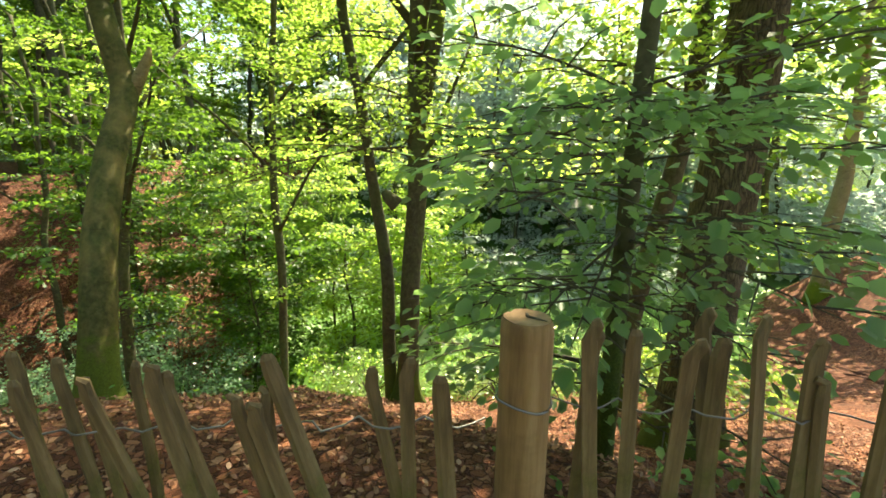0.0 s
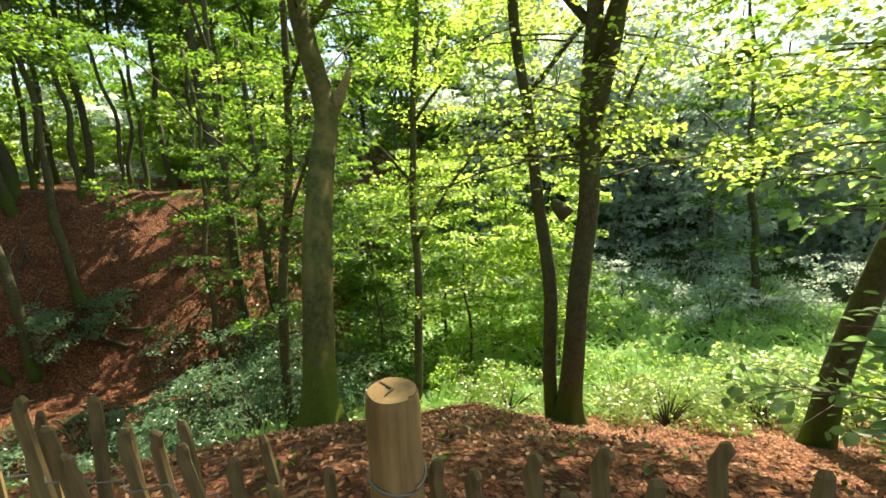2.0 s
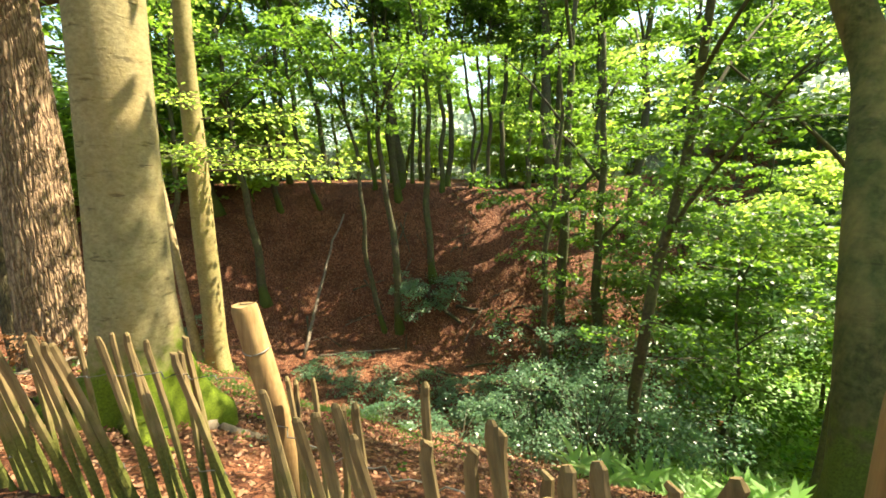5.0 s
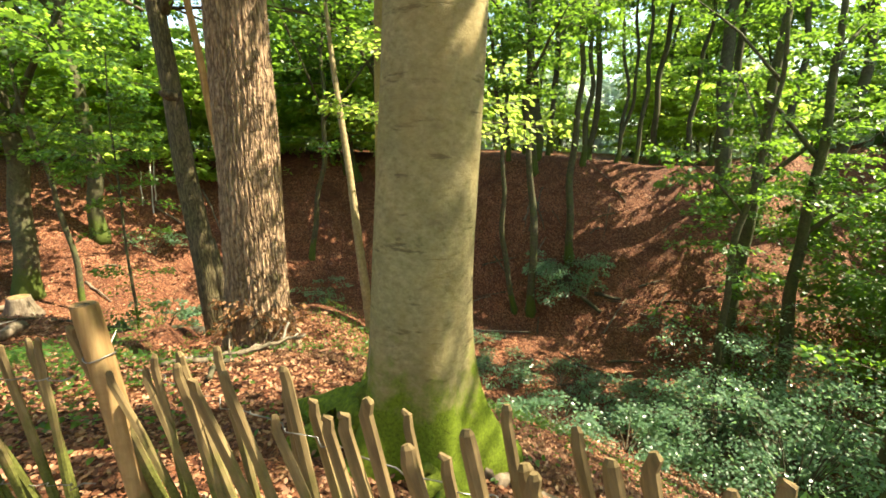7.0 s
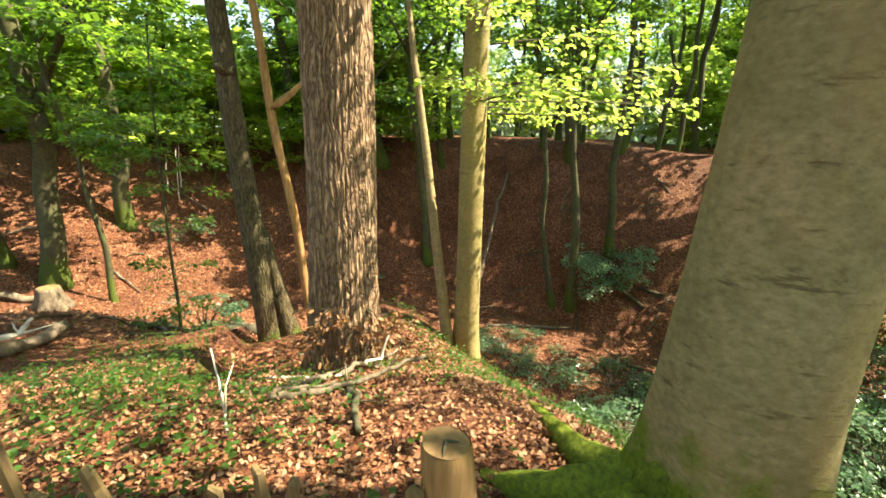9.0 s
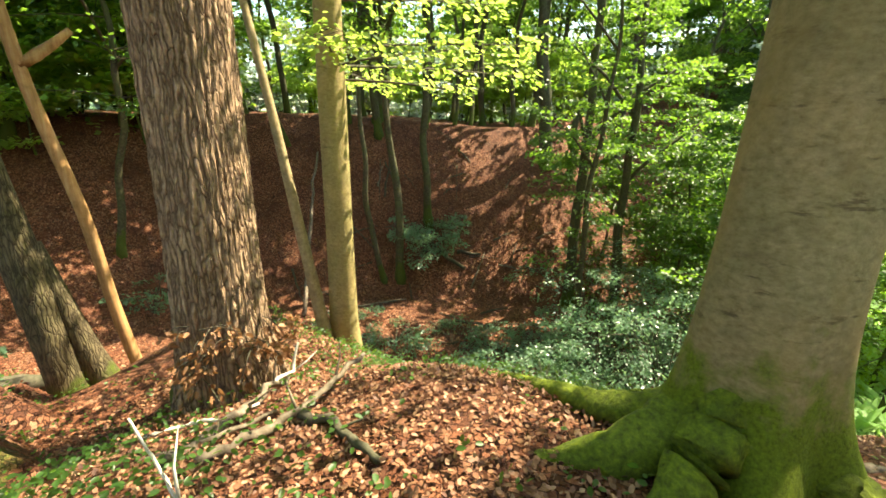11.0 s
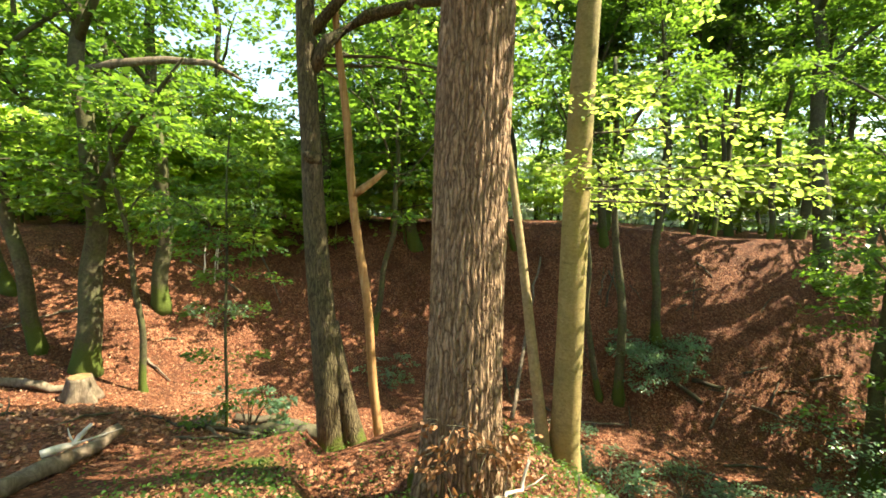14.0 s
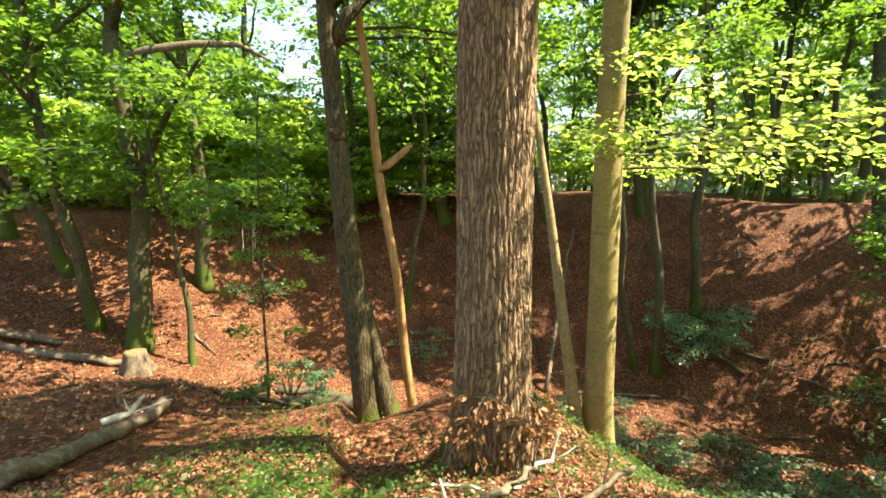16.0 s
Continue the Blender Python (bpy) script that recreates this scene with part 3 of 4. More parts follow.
fence_run((-8.28, -0.86), (-9.42, -2.35), RUN, 76, -0.08, 15, 0.056)

# ---- trees that stand close ----
DARKLABEL = "slender dark beech trunk with greenish bark and layered leaves"
mossy = tree((-4.3, 4.6), (0, 0), 0.2, 12, BEECH_OLIVE, LEAF, "mossy leaning beech with a broken stub above a bend", 11, 0.09, 5.0, 44, 2.8, 250, 0.11, 0.9, 20, 60, top=0.55,
             course=[(0, 0, -0.25), (0, 0.05, 0.2), (-0.16, 0.6, 2.0), (-0.3, 1.25, 3.2), (-0.4, 1.85, 3.95), (-0.62, 1.95, 4.5), (-0.95, 2.2, 5.5), (-1.15, 2.6, 7.5), (-1.3, 3.0, 12)])
part("broken_stub", mesh_of("broken_stub", *tube([(-0.4, 1.85, 3.9), (-0.24, 1.9, 4.2), (-0.12, 1.94, 4.45), (-0.08, 1.95, 4.6)], [.11, .085, .06, .025], 9), BEECH), mossy)
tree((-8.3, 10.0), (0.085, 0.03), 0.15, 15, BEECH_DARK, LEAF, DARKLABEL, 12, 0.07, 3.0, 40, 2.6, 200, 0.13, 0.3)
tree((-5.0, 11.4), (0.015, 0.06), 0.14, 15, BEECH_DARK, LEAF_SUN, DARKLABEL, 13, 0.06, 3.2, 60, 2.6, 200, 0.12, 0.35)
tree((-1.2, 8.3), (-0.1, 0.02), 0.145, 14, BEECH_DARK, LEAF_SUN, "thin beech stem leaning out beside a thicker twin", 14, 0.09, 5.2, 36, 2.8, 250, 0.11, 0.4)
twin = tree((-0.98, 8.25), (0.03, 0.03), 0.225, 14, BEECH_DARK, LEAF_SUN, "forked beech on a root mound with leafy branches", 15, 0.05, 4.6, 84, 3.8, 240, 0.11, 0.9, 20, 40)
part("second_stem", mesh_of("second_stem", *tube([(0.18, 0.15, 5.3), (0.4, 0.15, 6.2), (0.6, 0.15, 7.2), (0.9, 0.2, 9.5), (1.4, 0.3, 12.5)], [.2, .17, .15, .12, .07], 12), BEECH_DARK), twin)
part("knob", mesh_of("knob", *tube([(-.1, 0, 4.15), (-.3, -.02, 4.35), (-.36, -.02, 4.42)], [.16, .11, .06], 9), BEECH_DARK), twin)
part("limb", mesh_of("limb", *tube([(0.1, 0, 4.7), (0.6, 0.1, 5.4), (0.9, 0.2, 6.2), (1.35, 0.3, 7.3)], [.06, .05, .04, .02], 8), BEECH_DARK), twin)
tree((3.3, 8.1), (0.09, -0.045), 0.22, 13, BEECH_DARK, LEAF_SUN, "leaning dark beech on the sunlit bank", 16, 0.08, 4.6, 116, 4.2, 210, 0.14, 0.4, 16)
near = tree((0.97, 2.6), (0.0, 0.0), 0.07, 8, BEECH_DARK, LEAF, "young beech with broad leafy sprays beside the fence", 17, 0.03, 2.2, 18, 1.7, 100, 0.075, 0.3, 10, 30, rounded=True, forks=0, split=True)
rng_near = np.random.default_rng(91)
for k in range(38):
    a = rng_near.uniform(2.3, 5.6) if k % 4 else rng_near.uniform(-0.7, 1.2)
    h = 0.45 + 2.0 * rng_near.random()
    v, f, stems = foliage(rng_near, [((0, 0, h), (math.cos(a), math.sin(a), rng_near.uniform(-.1, .25)), rng_near.uniform(.9, 1.6), 98, .42, .14)], 0.085, True, 6)
    b = tagged(part("leafy_branch", mesh_of("leafy_branch", *stems, TWIG), near), kind="stuff")
    tagged(part("foliage", quads("foliage", v, f, LEAF_NEAR), b), kind="stuff")
tree((3.32, 5.61), (0.03, 0.0), 0.42, 13, DARK_OAK, LEAF, "thick dark oak trunk half hidden behind leaves", 18, 0.03, 5, 64, 3.4, 190, 0.14, 0.5, 40, 60, furrow=0.05, name="oak_tree")
tree((14.0, 16.0), (0, 0), 0.3, 15, BEECH, LEAF_SUN, "beech on a bare sunlit leaf bank", 19, 0.08, 6, 34, 3, 120, 0.17)
tree((17.5, 15.0), (0, 0), 0.26, 15, BEECH, LEAF_SUN, "beech on a bare sunlit leaf bank", 20, 0.08, 6, 34, 3, 120, 0.17)

# the big oak, the mossy-rooted beech and their neighbours
bigoak = tree((-12.43, 0.21), (0.0, -0.005), 0.395, 12, OAK, LEAF, "stout oak with deeply furrowed brown bark", 21, 0.012, 6.5, 32, 3.4, 170, 0.15, 0.5, 280, 170, furrow=0.055, name="oak_tree", top=0.6)
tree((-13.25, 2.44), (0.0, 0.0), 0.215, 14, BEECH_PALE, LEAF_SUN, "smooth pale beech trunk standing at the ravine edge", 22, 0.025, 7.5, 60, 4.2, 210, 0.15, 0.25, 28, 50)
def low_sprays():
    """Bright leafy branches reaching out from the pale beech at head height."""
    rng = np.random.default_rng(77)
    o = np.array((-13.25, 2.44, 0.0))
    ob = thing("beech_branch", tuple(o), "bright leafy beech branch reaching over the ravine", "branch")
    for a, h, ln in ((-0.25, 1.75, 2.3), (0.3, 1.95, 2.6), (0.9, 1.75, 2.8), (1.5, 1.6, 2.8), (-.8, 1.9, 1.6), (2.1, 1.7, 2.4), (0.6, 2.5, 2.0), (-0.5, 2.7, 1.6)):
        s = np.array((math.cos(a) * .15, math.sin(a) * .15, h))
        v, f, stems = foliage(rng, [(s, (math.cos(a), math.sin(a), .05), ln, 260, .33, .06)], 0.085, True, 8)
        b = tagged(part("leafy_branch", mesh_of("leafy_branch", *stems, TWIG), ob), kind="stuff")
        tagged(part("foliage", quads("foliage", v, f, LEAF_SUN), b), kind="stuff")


low_sprays()
tree((-13.3, 2.15), (-0.2, -0.05), 0.095, 6, BEECH_TAN, LEAF, "thin leaning beech stem broken off above", 23, 0.03, 5, 6, 0.8, 30, 0.1, 0.2, 12, forks=0)
bigbeech = tree((-8.42, 0.7), (0.012, 0.018), 0.285, 13, BEECH, LEAF, "big smooth beech with moss over its spreading roots", 24, 0.02, 4.6, 100, 4.4, 200, 0.15, 1.1, 72, 90, top=0.62)
# Boughs reach one way only, an added canopy that shades the ravine head.
double = tree((-15.95, -0.25), (-0.012, -0.065), 0.235, 12, DARK_OAK, LEAF, "dark double-stemmed trunk with mossy foot", 25, 0.03, 6.5, 32, 4.4, 180, 0.16, 0.5, 28, 60, arc=(1.0, 3.0), furrow=0.05)
part("second_stem", trunk_mesh(np.random.default_rng(26), np.array([(0.18, 0.4, -0.25), (0.15, 0.34, 0.2), (0.1, 0.24, 0.7), (0.04, 0.12, 1.3), (0.0, 0.02, 1.9), (-0.02, -0.06, 2.4)]), 0.17, 20, DARK_OAK, 0.6, top=0.6, name="second_stem", furrow=0.04), double)

part("limb", mesh_of("limb", *tube([(-0.08, -0.42, 6.5), (0.05, -0.2, 6.95), (0.3, 0.35, 7.35), (0.65, 1.1, 7.6), (1.0, 1.9, 7.7), (1.3, 2.6, 8.1)], [.12, .11, .1, .085, .07, .04], 10), DARK_OAK), double)
part("knot", mesh_of("knot", *tube([(-0.05, -0.36, 5.1), (0.1, -0.5, 5.12), (0.16, -0.58, 5.14)], [.12, .09, .04], 10), DARK_OAK), double)
dead = tree((-15.7, 0.52), (-0.04, -0.1), 0.085, 9.0, DEAD, None, "bare orange dead stem with a broken fork", 27, 0.05, 5, 0, 1, 0, 0.1, 0.15, 14, 40, forks=0, name="dead_tree", top=0.6)
part("broken_fork", mesh_of("broken_fork", *tube([(-0.127, -.57, 4.35), (-.11, -.42, 4.46), (-.07, -.22, 4.62), (-.02, -.03, 4.8)], [.075, .068, .056, .04], 9), DEAD), dead)

# trees on the red slope and its crest
SLOPE = "slender bare beech stem on the red leaf slope"
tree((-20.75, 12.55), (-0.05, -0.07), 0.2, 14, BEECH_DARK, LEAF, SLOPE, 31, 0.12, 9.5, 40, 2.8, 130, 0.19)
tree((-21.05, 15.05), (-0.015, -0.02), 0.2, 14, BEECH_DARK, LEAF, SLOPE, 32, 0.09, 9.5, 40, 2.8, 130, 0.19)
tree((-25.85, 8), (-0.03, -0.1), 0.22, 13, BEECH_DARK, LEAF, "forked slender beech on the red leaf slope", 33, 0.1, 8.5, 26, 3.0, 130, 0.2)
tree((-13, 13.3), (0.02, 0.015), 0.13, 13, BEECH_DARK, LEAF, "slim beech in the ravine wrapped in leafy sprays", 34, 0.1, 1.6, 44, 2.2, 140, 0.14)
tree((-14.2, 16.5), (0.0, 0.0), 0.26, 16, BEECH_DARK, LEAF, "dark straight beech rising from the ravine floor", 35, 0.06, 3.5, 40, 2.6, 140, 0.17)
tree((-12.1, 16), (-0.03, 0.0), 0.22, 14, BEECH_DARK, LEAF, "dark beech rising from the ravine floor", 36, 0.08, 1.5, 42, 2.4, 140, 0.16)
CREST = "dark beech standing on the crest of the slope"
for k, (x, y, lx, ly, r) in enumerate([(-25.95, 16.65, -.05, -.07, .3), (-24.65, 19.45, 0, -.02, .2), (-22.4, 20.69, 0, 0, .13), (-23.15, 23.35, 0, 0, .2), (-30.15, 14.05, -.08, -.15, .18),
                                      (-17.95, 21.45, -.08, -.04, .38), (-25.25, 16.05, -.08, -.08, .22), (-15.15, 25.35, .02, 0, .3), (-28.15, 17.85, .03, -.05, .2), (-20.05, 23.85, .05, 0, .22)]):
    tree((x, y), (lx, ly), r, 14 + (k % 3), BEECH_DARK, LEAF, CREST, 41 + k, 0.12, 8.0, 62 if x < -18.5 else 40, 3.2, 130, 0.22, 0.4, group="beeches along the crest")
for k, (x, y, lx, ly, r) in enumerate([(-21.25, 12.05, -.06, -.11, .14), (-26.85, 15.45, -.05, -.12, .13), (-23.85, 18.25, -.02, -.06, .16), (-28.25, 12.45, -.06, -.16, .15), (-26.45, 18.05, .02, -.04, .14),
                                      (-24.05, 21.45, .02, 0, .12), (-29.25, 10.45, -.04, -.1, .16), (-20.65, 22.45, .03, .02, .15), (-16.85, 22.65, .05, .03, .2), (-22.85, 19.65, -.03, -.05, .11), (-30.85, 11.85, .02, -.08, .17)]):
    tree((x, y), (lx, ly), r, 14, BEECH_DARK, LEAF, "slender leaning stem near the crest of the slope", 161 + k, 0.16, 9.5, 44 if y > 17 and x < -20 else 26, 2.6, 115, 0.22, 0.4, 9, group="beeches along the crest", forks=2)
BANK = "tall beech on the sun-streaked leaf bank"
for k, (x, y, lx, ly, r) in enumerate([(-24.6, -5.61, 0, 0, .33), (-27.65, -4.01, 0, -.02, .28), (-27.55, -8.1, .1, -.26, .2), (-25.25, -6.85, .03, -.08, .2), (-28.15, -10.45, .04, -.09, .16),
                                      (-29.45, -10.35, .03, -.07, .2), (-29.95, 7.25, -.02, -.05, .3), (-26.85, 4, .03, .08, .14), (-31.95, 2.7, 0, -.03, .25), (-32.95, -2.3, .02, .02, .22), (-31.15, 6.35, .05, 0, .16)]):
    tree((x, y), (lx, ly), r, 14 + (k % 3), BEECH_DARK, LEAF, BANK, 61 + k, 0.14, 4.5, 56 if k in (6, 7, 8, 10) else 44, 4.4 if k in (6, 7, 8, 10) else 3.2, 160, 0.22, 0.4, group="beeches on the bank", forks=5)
arch = thing("dead_branch", (-24.6, -5.61, ground(-24.6, -5.61) + 8.6), "long arching brown branch reaching from a bank tree", "branch")
part("stem", mesh_of("stem", *tube([(0, 0, 0), (.3, 1.0, .35), (.5, 2.2, .6), (.6, 3.4, .7), (.6, 4.2, .35)], [.13, .12, .11, .09, .04], 9), GREYWOOD), arch)
tree((-23.6, -4.07), (0.018, -0.08), 0.1, 9, BEECH_DARK, LEAF, "thin young tree leaning over the ravine head", 81, 0.08, 4, 26, 1.8, 110, 0.15)
tree((-17.9, -1.95), (0.0, 0.03), 0.035, 6.5, BEECH_DARK, LEAF, "thin sapling with flat tiers of leaves", 82, 0.04, 0.5, 58, 1.25, 130, 0.085, 0.3, 9)

# sunlit young beeches down in the ravine
YOUNG = "sunlit young beech in flat bright tiers"
# Leaf copy picked by place: shaded west of x -7, sunlit east.
for k, (x, y, tall) in enumerate([(-7.4, 14.8, 6.5), (-4.0, 16.5, 6), (-8.8, 18.5, 8), (-10.7, 19.9, 8), (-5.6, 19.5, 9), (-1.0, 18.0, 6.5), (-13.7, 19.3, 8), (-11.7, 22.2, 9), (-3, 21.5, 9), (-8.5, 22.5, 10), (1, 22, 7)]):
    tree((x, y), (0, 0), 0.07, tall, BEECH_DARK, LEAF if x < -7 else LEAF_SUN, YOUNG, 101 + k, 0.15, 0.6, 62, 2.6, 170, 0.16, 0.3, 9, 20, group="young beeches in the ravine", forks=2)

# ---- the wood beyond: a few kinds, repeated ----
def far_wood():
    rng = np.random.default_rng(9)
    kinds = []
    for k, (x, y) in enumerate([(-35.65, 12.85), (-39.95, -11.3), (-33.65, 24.85), (-29.65, 32.85)]):
        kinds.append(tree((x, y), (0, 0), 0.2, 15 + k, BEECH_DARK, (LEAF, LEAF, LEAF, LEAF_SUN)[k], "tall beech further off in the wood", 121 + k, 0.15, 3.0, 66, 3.6, 88, 0.33, 0.4, 9, 20, group="trees further off", forks=4, bare=False))
    # Undergrowth takes the sunlit leaf copy, so its lit look is painted.
    low = [tree((x, y), (0, 0), 0.05, 5 + k, BEECH_DARK, LEAF_SUN, "leafy young tree under the tall beeches", 131 + k, 0.12, 0.2, 44, 2.8, 90, 0.3, 0.3, 7, 14, group="undergrowth trees", forks=0, bare=False) for k, (x, y) in enumerate([(-37.95, 4.7), (-26.65, 27.85)])]
    blue = [tree((x, y), (0, 0), 0.2, 16 + 2 * k, BEECH_DARK, LEAF_FAR, "grey-green tree across the valley, haze painted into its leaves", 141 + k, 0.1, 0.5, 90, 4.2, 58, 0.44, 0.4, 8, 16, group="trees across the valley", forks=2, bare=False) for k, (x, y) in enumerate([(6, 40), (14, 44)])]
    taken = [(-35.65, 12.85), (-39.95, -11.3), (-33.65, 24.85), (-29.65, 32.85)]

    def put(src, n, ok, apart, area):
        done = tries = 0
        while done < n and tries < 6000:
            tries += 1
            x, y = rng.uniform(area[0], area[1]), rng.uniform(area[2], area[3])
            if not ok(x, y) or min(math.hypot(x - a, y - b) for a, b in taken) < apart:
                continue
            taken.append((x, y))
            ob = src[int(rng.integers(len(src)))]
            c = copy_thing(ob, pose(x, y, ground(x, y), rng.normal(0, 3), rng.normal(0, 3), rng.uniform(0, 360)))
            k = rng.uniform(0.8, 1.15)
            c.scale = (k, k, k)
            done += 1
    ridge = lambda x, y: (x < -36 or y > 32) and math.hypot(x + 8, y + 1) > 24 and not (x > -9 and y < 46)
    put(kinds, 60, ridge, 3.2, (-65.95, -7.3, -32, 58))
    put(low, 50, lambda x, y: (x < -33 or y > 24.5) and not (x > -9 and y < 44), 2.2, (-59.95, -7.3, -30, 44))
    put(low, 18, lambda x, y: True, 1.8, (-37, -30, -9, 12))
    put(kinds, 14, lambda x, y: True, 2.6, (-58, -36, -34, -3))
    put(low, 26, lambda x, y: True, 2.2, (-52, -34, -24, 4))
    put(blue, 44, lambda x, y: y > 36 - 0.1 * x, 3.2, (-13.7, 46.7, 33, 66))
    put(blue, 10, lambda x, y: True, 2.6, (6, 36, 39, 60))
    put(kinds, 8, lambda x, y: True, 3, (-29.95, -8.3, 33, 44))
    # Trees added out of view behind the path to close in the wood.
    put(kinds, 8, lambda x, y: y < -7 and math.hypot(x + 4, y) > 7, 4, (-9, 12, -18, -7))
    put(kinds, 5, lambda x, y: x > 9, 4, (9, 34, 2, 34))
    hedge = bush((-51.65, 6.85), 5, 5, LEAF_FAR, "thicket at the far edge of the wood, haze painted into its leaves", 151, 34, 50, 0.5, "thicket", group="thickets at the wood's edge", foot=0.0)
    for k in range(64):
        a = 0.35 + 4.0 * (k + rng.uniform(-.3, .3)) / 64
        x, y = -8 + 52 * math.cos(a) * rng.uniform(.9, 1.2), 2 + 52 * math.sin(a) * rng.uniform(.9, 1.2)
        copy_thing(hedge, pose(x, y, ground(x, y) - .3, 0, 0, rng.uniform(0, 360))).scale = (1.3, 1.3, rng.uniform(1.2, 2.2))


far_wood()

def on(x, y, dz=0.0):
    return (x, y, ground(x, y) + dz)


# ---- bushes, ferns and low plants ----
LOW = "low bluish-green bush along the ravine edge"
for k, (x, y, w, h) in enumerate([(-16.35, 10.25, 1.5, .8), (-18.05, 9.05, 1.4, .7), (-19.85, 8.45, 1.3, .6), (-14.85, 11.25, 1.5, .8), (-13.2, 11.3, 1.5, 1.0), (-11.9, 11.9, 1.5, 1.2), (-10.9, 13.3, 1.6, 1.4),
                                  (-13.9, 7.7, 1.2, .7), (-12, 8.1, 1.3, .8), (-12.3, 5.7, 1.0, .5)]):
    bush((x, y), w, h * 0.75, LEAF_BLUE, LOW, 201 + k, 18, 110, 0.1, group="bushes along the ravine")
bush((-20.55, 14.15), 1.9, 1.7, LEAF_BLUE, "grey-green leafy bush hanging from a slope tree", 221, 36, 170, 0.11)
HAZEL = "tall leafy shrub with bluish-green tiers in the ravine"
for k, (x, y, w, h) in enumerate([(-11.1, 10.5, 2.0, 2.2), (-9.4, 10.4, 2.2, 3.0), (-12.3, 12.9, 2.4, 3.6), (-9.9, 14.3, 2.6, 4.0), (-12.9, 10.9, 1.8, 1.4), (-8.4, 12.0, 2.2, 2.8)]):
    bush((x, y), w, h, LEAF_BLUE, HAZEL, 281 + k, 34, 190, 0.095, name="tall_shrub", group="tall shrubs in the ravine")
BRIGHT = "bush on the bank with sunlight painted into its leaves"
for k, (x, y, w, h) in enumerate([(-3.2, 11.6, 1.5, 1.5), (-2.2, 10.6, 1.3, 1.2), (0.6, 11.0, 1.6, 1.3), (2.4, 11.6, 1.7, 1.3), (4.6, 12.6, 1.8, 1.5), (6.6, 14.2, 1.9, 1.5), (1.8, 14.4, 1.8, 1.4), (5.0, 9.6, 1.5, 1.3), (-6.6, 12.4, 1.4, 1.2), (4.6, 7.4, 1.5, 1.3), (1.2, 9.2, 1.2, 1.1), (3.6, 10.4, 1.5, 1.4)]):
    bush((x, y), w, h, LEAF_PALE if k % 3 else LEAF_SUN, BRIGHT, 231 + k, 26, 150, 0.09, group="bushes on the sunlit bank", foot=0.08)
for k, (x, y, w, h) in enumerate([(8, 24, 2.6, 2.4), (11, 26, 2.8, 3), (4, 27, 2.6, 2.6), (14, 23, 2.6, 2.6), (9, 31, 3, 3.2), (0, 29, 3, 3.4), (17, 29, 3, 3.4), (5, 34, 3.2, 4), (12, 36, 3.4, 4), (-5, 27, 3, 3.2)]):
    bush((x, y), w, h, LEAF_FAR, "willow bush on the valley floor, greyed by painted haze", 251 + k, 20, 120, 0.16, group="bushes on the valley floor")
bush((-27.25, -2.3), 1.0, 1.2, LEAF_BLUE, "small leafy bush on the leaf bank", 271, 12, 60, 0.11)
bush((-24.55, 3.9), 1.2, 1.1, LEAF_BLUE, "small leafy bush by a fallen log", 272, 14, 80, 0.1)
bush((-18.3, -1.5), 0.8, 0.9, LEAF_BLUE, "dark green leafy bush in the ravine head", 273, 14, 80, 0.1)


for k, (x, y) in enumerate([(-29.55, -2.7), (-29.85, -2.2), (-29.25, -2.3)]):
    stick([on(x, y, -.05), (x + .05, y + .03, ground(x, y) + .7), (x - .03, y + .1, ground(x, y) + 1.5 + .3 * k)], .03, .012, WHITEWOOD, "bleached thin sapling standing on the leaf bank", "sapling", "sapling", seed=120 + k, group="bleached saplings", side_twigs=[(.6, (.1, .5, .3), .5, .01)])


def ferns():
    rng = np.random.default_rng(21)
    n = 2600
    x, y = rng.uniform(-9, 16, n * 3), rng.uniform(8, 34, n * 3)
    z = height(x, y)
    ok = (z < -5.0)
    x, y, z = x[ok][:n], y[ok][:n], z[ok][:n]
    lv, lf, o = [], [], 0
    for i in range(len(x)):
        m = 8
        a = rng.uniform(0, 6.28, m)
        d = np.stack([np.cos(a), np.sin(a), rng.uniform(0.5, 1.3, m)], 1)
        side = np.stack([-np.sin(a), np.cos(a), np.zeros(m)], 1) * 0.07
        p = np.array((x[i], y[i], z[i]))
        ln = rng.uniform(0.35, 0.75, m)[:, None]
        b = p + d * ln * 0.6
        t = p + d * ln * (1.25, 1.25, 0.75)
        v = np.stack([np.repeat(p[None], m, 0), b + side, t, b - side], 1).reshape(-1, 3)
        lv.append(v)
        lf.append(np.arange(m)[:, None] * 4 + np.arange(4) + o)
        o += m * 4
    tagged(new("ferns", quads("ferns", np.concatenate(lv), np.concatenate(lf), FERN)), "bright green ferns and grass over the valley floor", "ferns", kind="stuff")


ferns()


def seedlings():
    rng = np.random.default_rng(22)
    spots = np.concatenate([rng.normal((-11.06, -0.03), (1.4, 1.2), (200, 2)), rng.normal((-12.26, -1.83), (1.8, .9), (520, 2)), rng.normal((-12.06, 3.17), (1.4, .7), (420, 2)), rng.normal((-9.66, 3.57), (1.0, .7), (160, 2)), rng.normal((-4, 3), (3, 1), (90, 2)), rng.normal((-11.2, -1.6), (1.3, .6), (380, 2)), rng.normal((-11.7, 1.7), (1.2, .3), (420, 2))])
    pos = []
    for x, y in spots:
        m = rng.integers(3, 7)
        pos.append(np.stack([rng.normal(x, .04, m), rng.normal(y, .04, m), np.full(m, ground(x, y)) + rng.uniform(.03, .14, m)], 1))
    pos = np.concatenate(pos)
    v, f = leaves(rng, pos, rng.normal(0, 1, pos.shape) * (1, 1, .2), 0.042, 0.4, True)
    tagged(new("seedlings", quads("seedlings", v, f, LEAF)), "small green seedlings and bramble among the fallen leaves", "seedlings", kind="stuff")


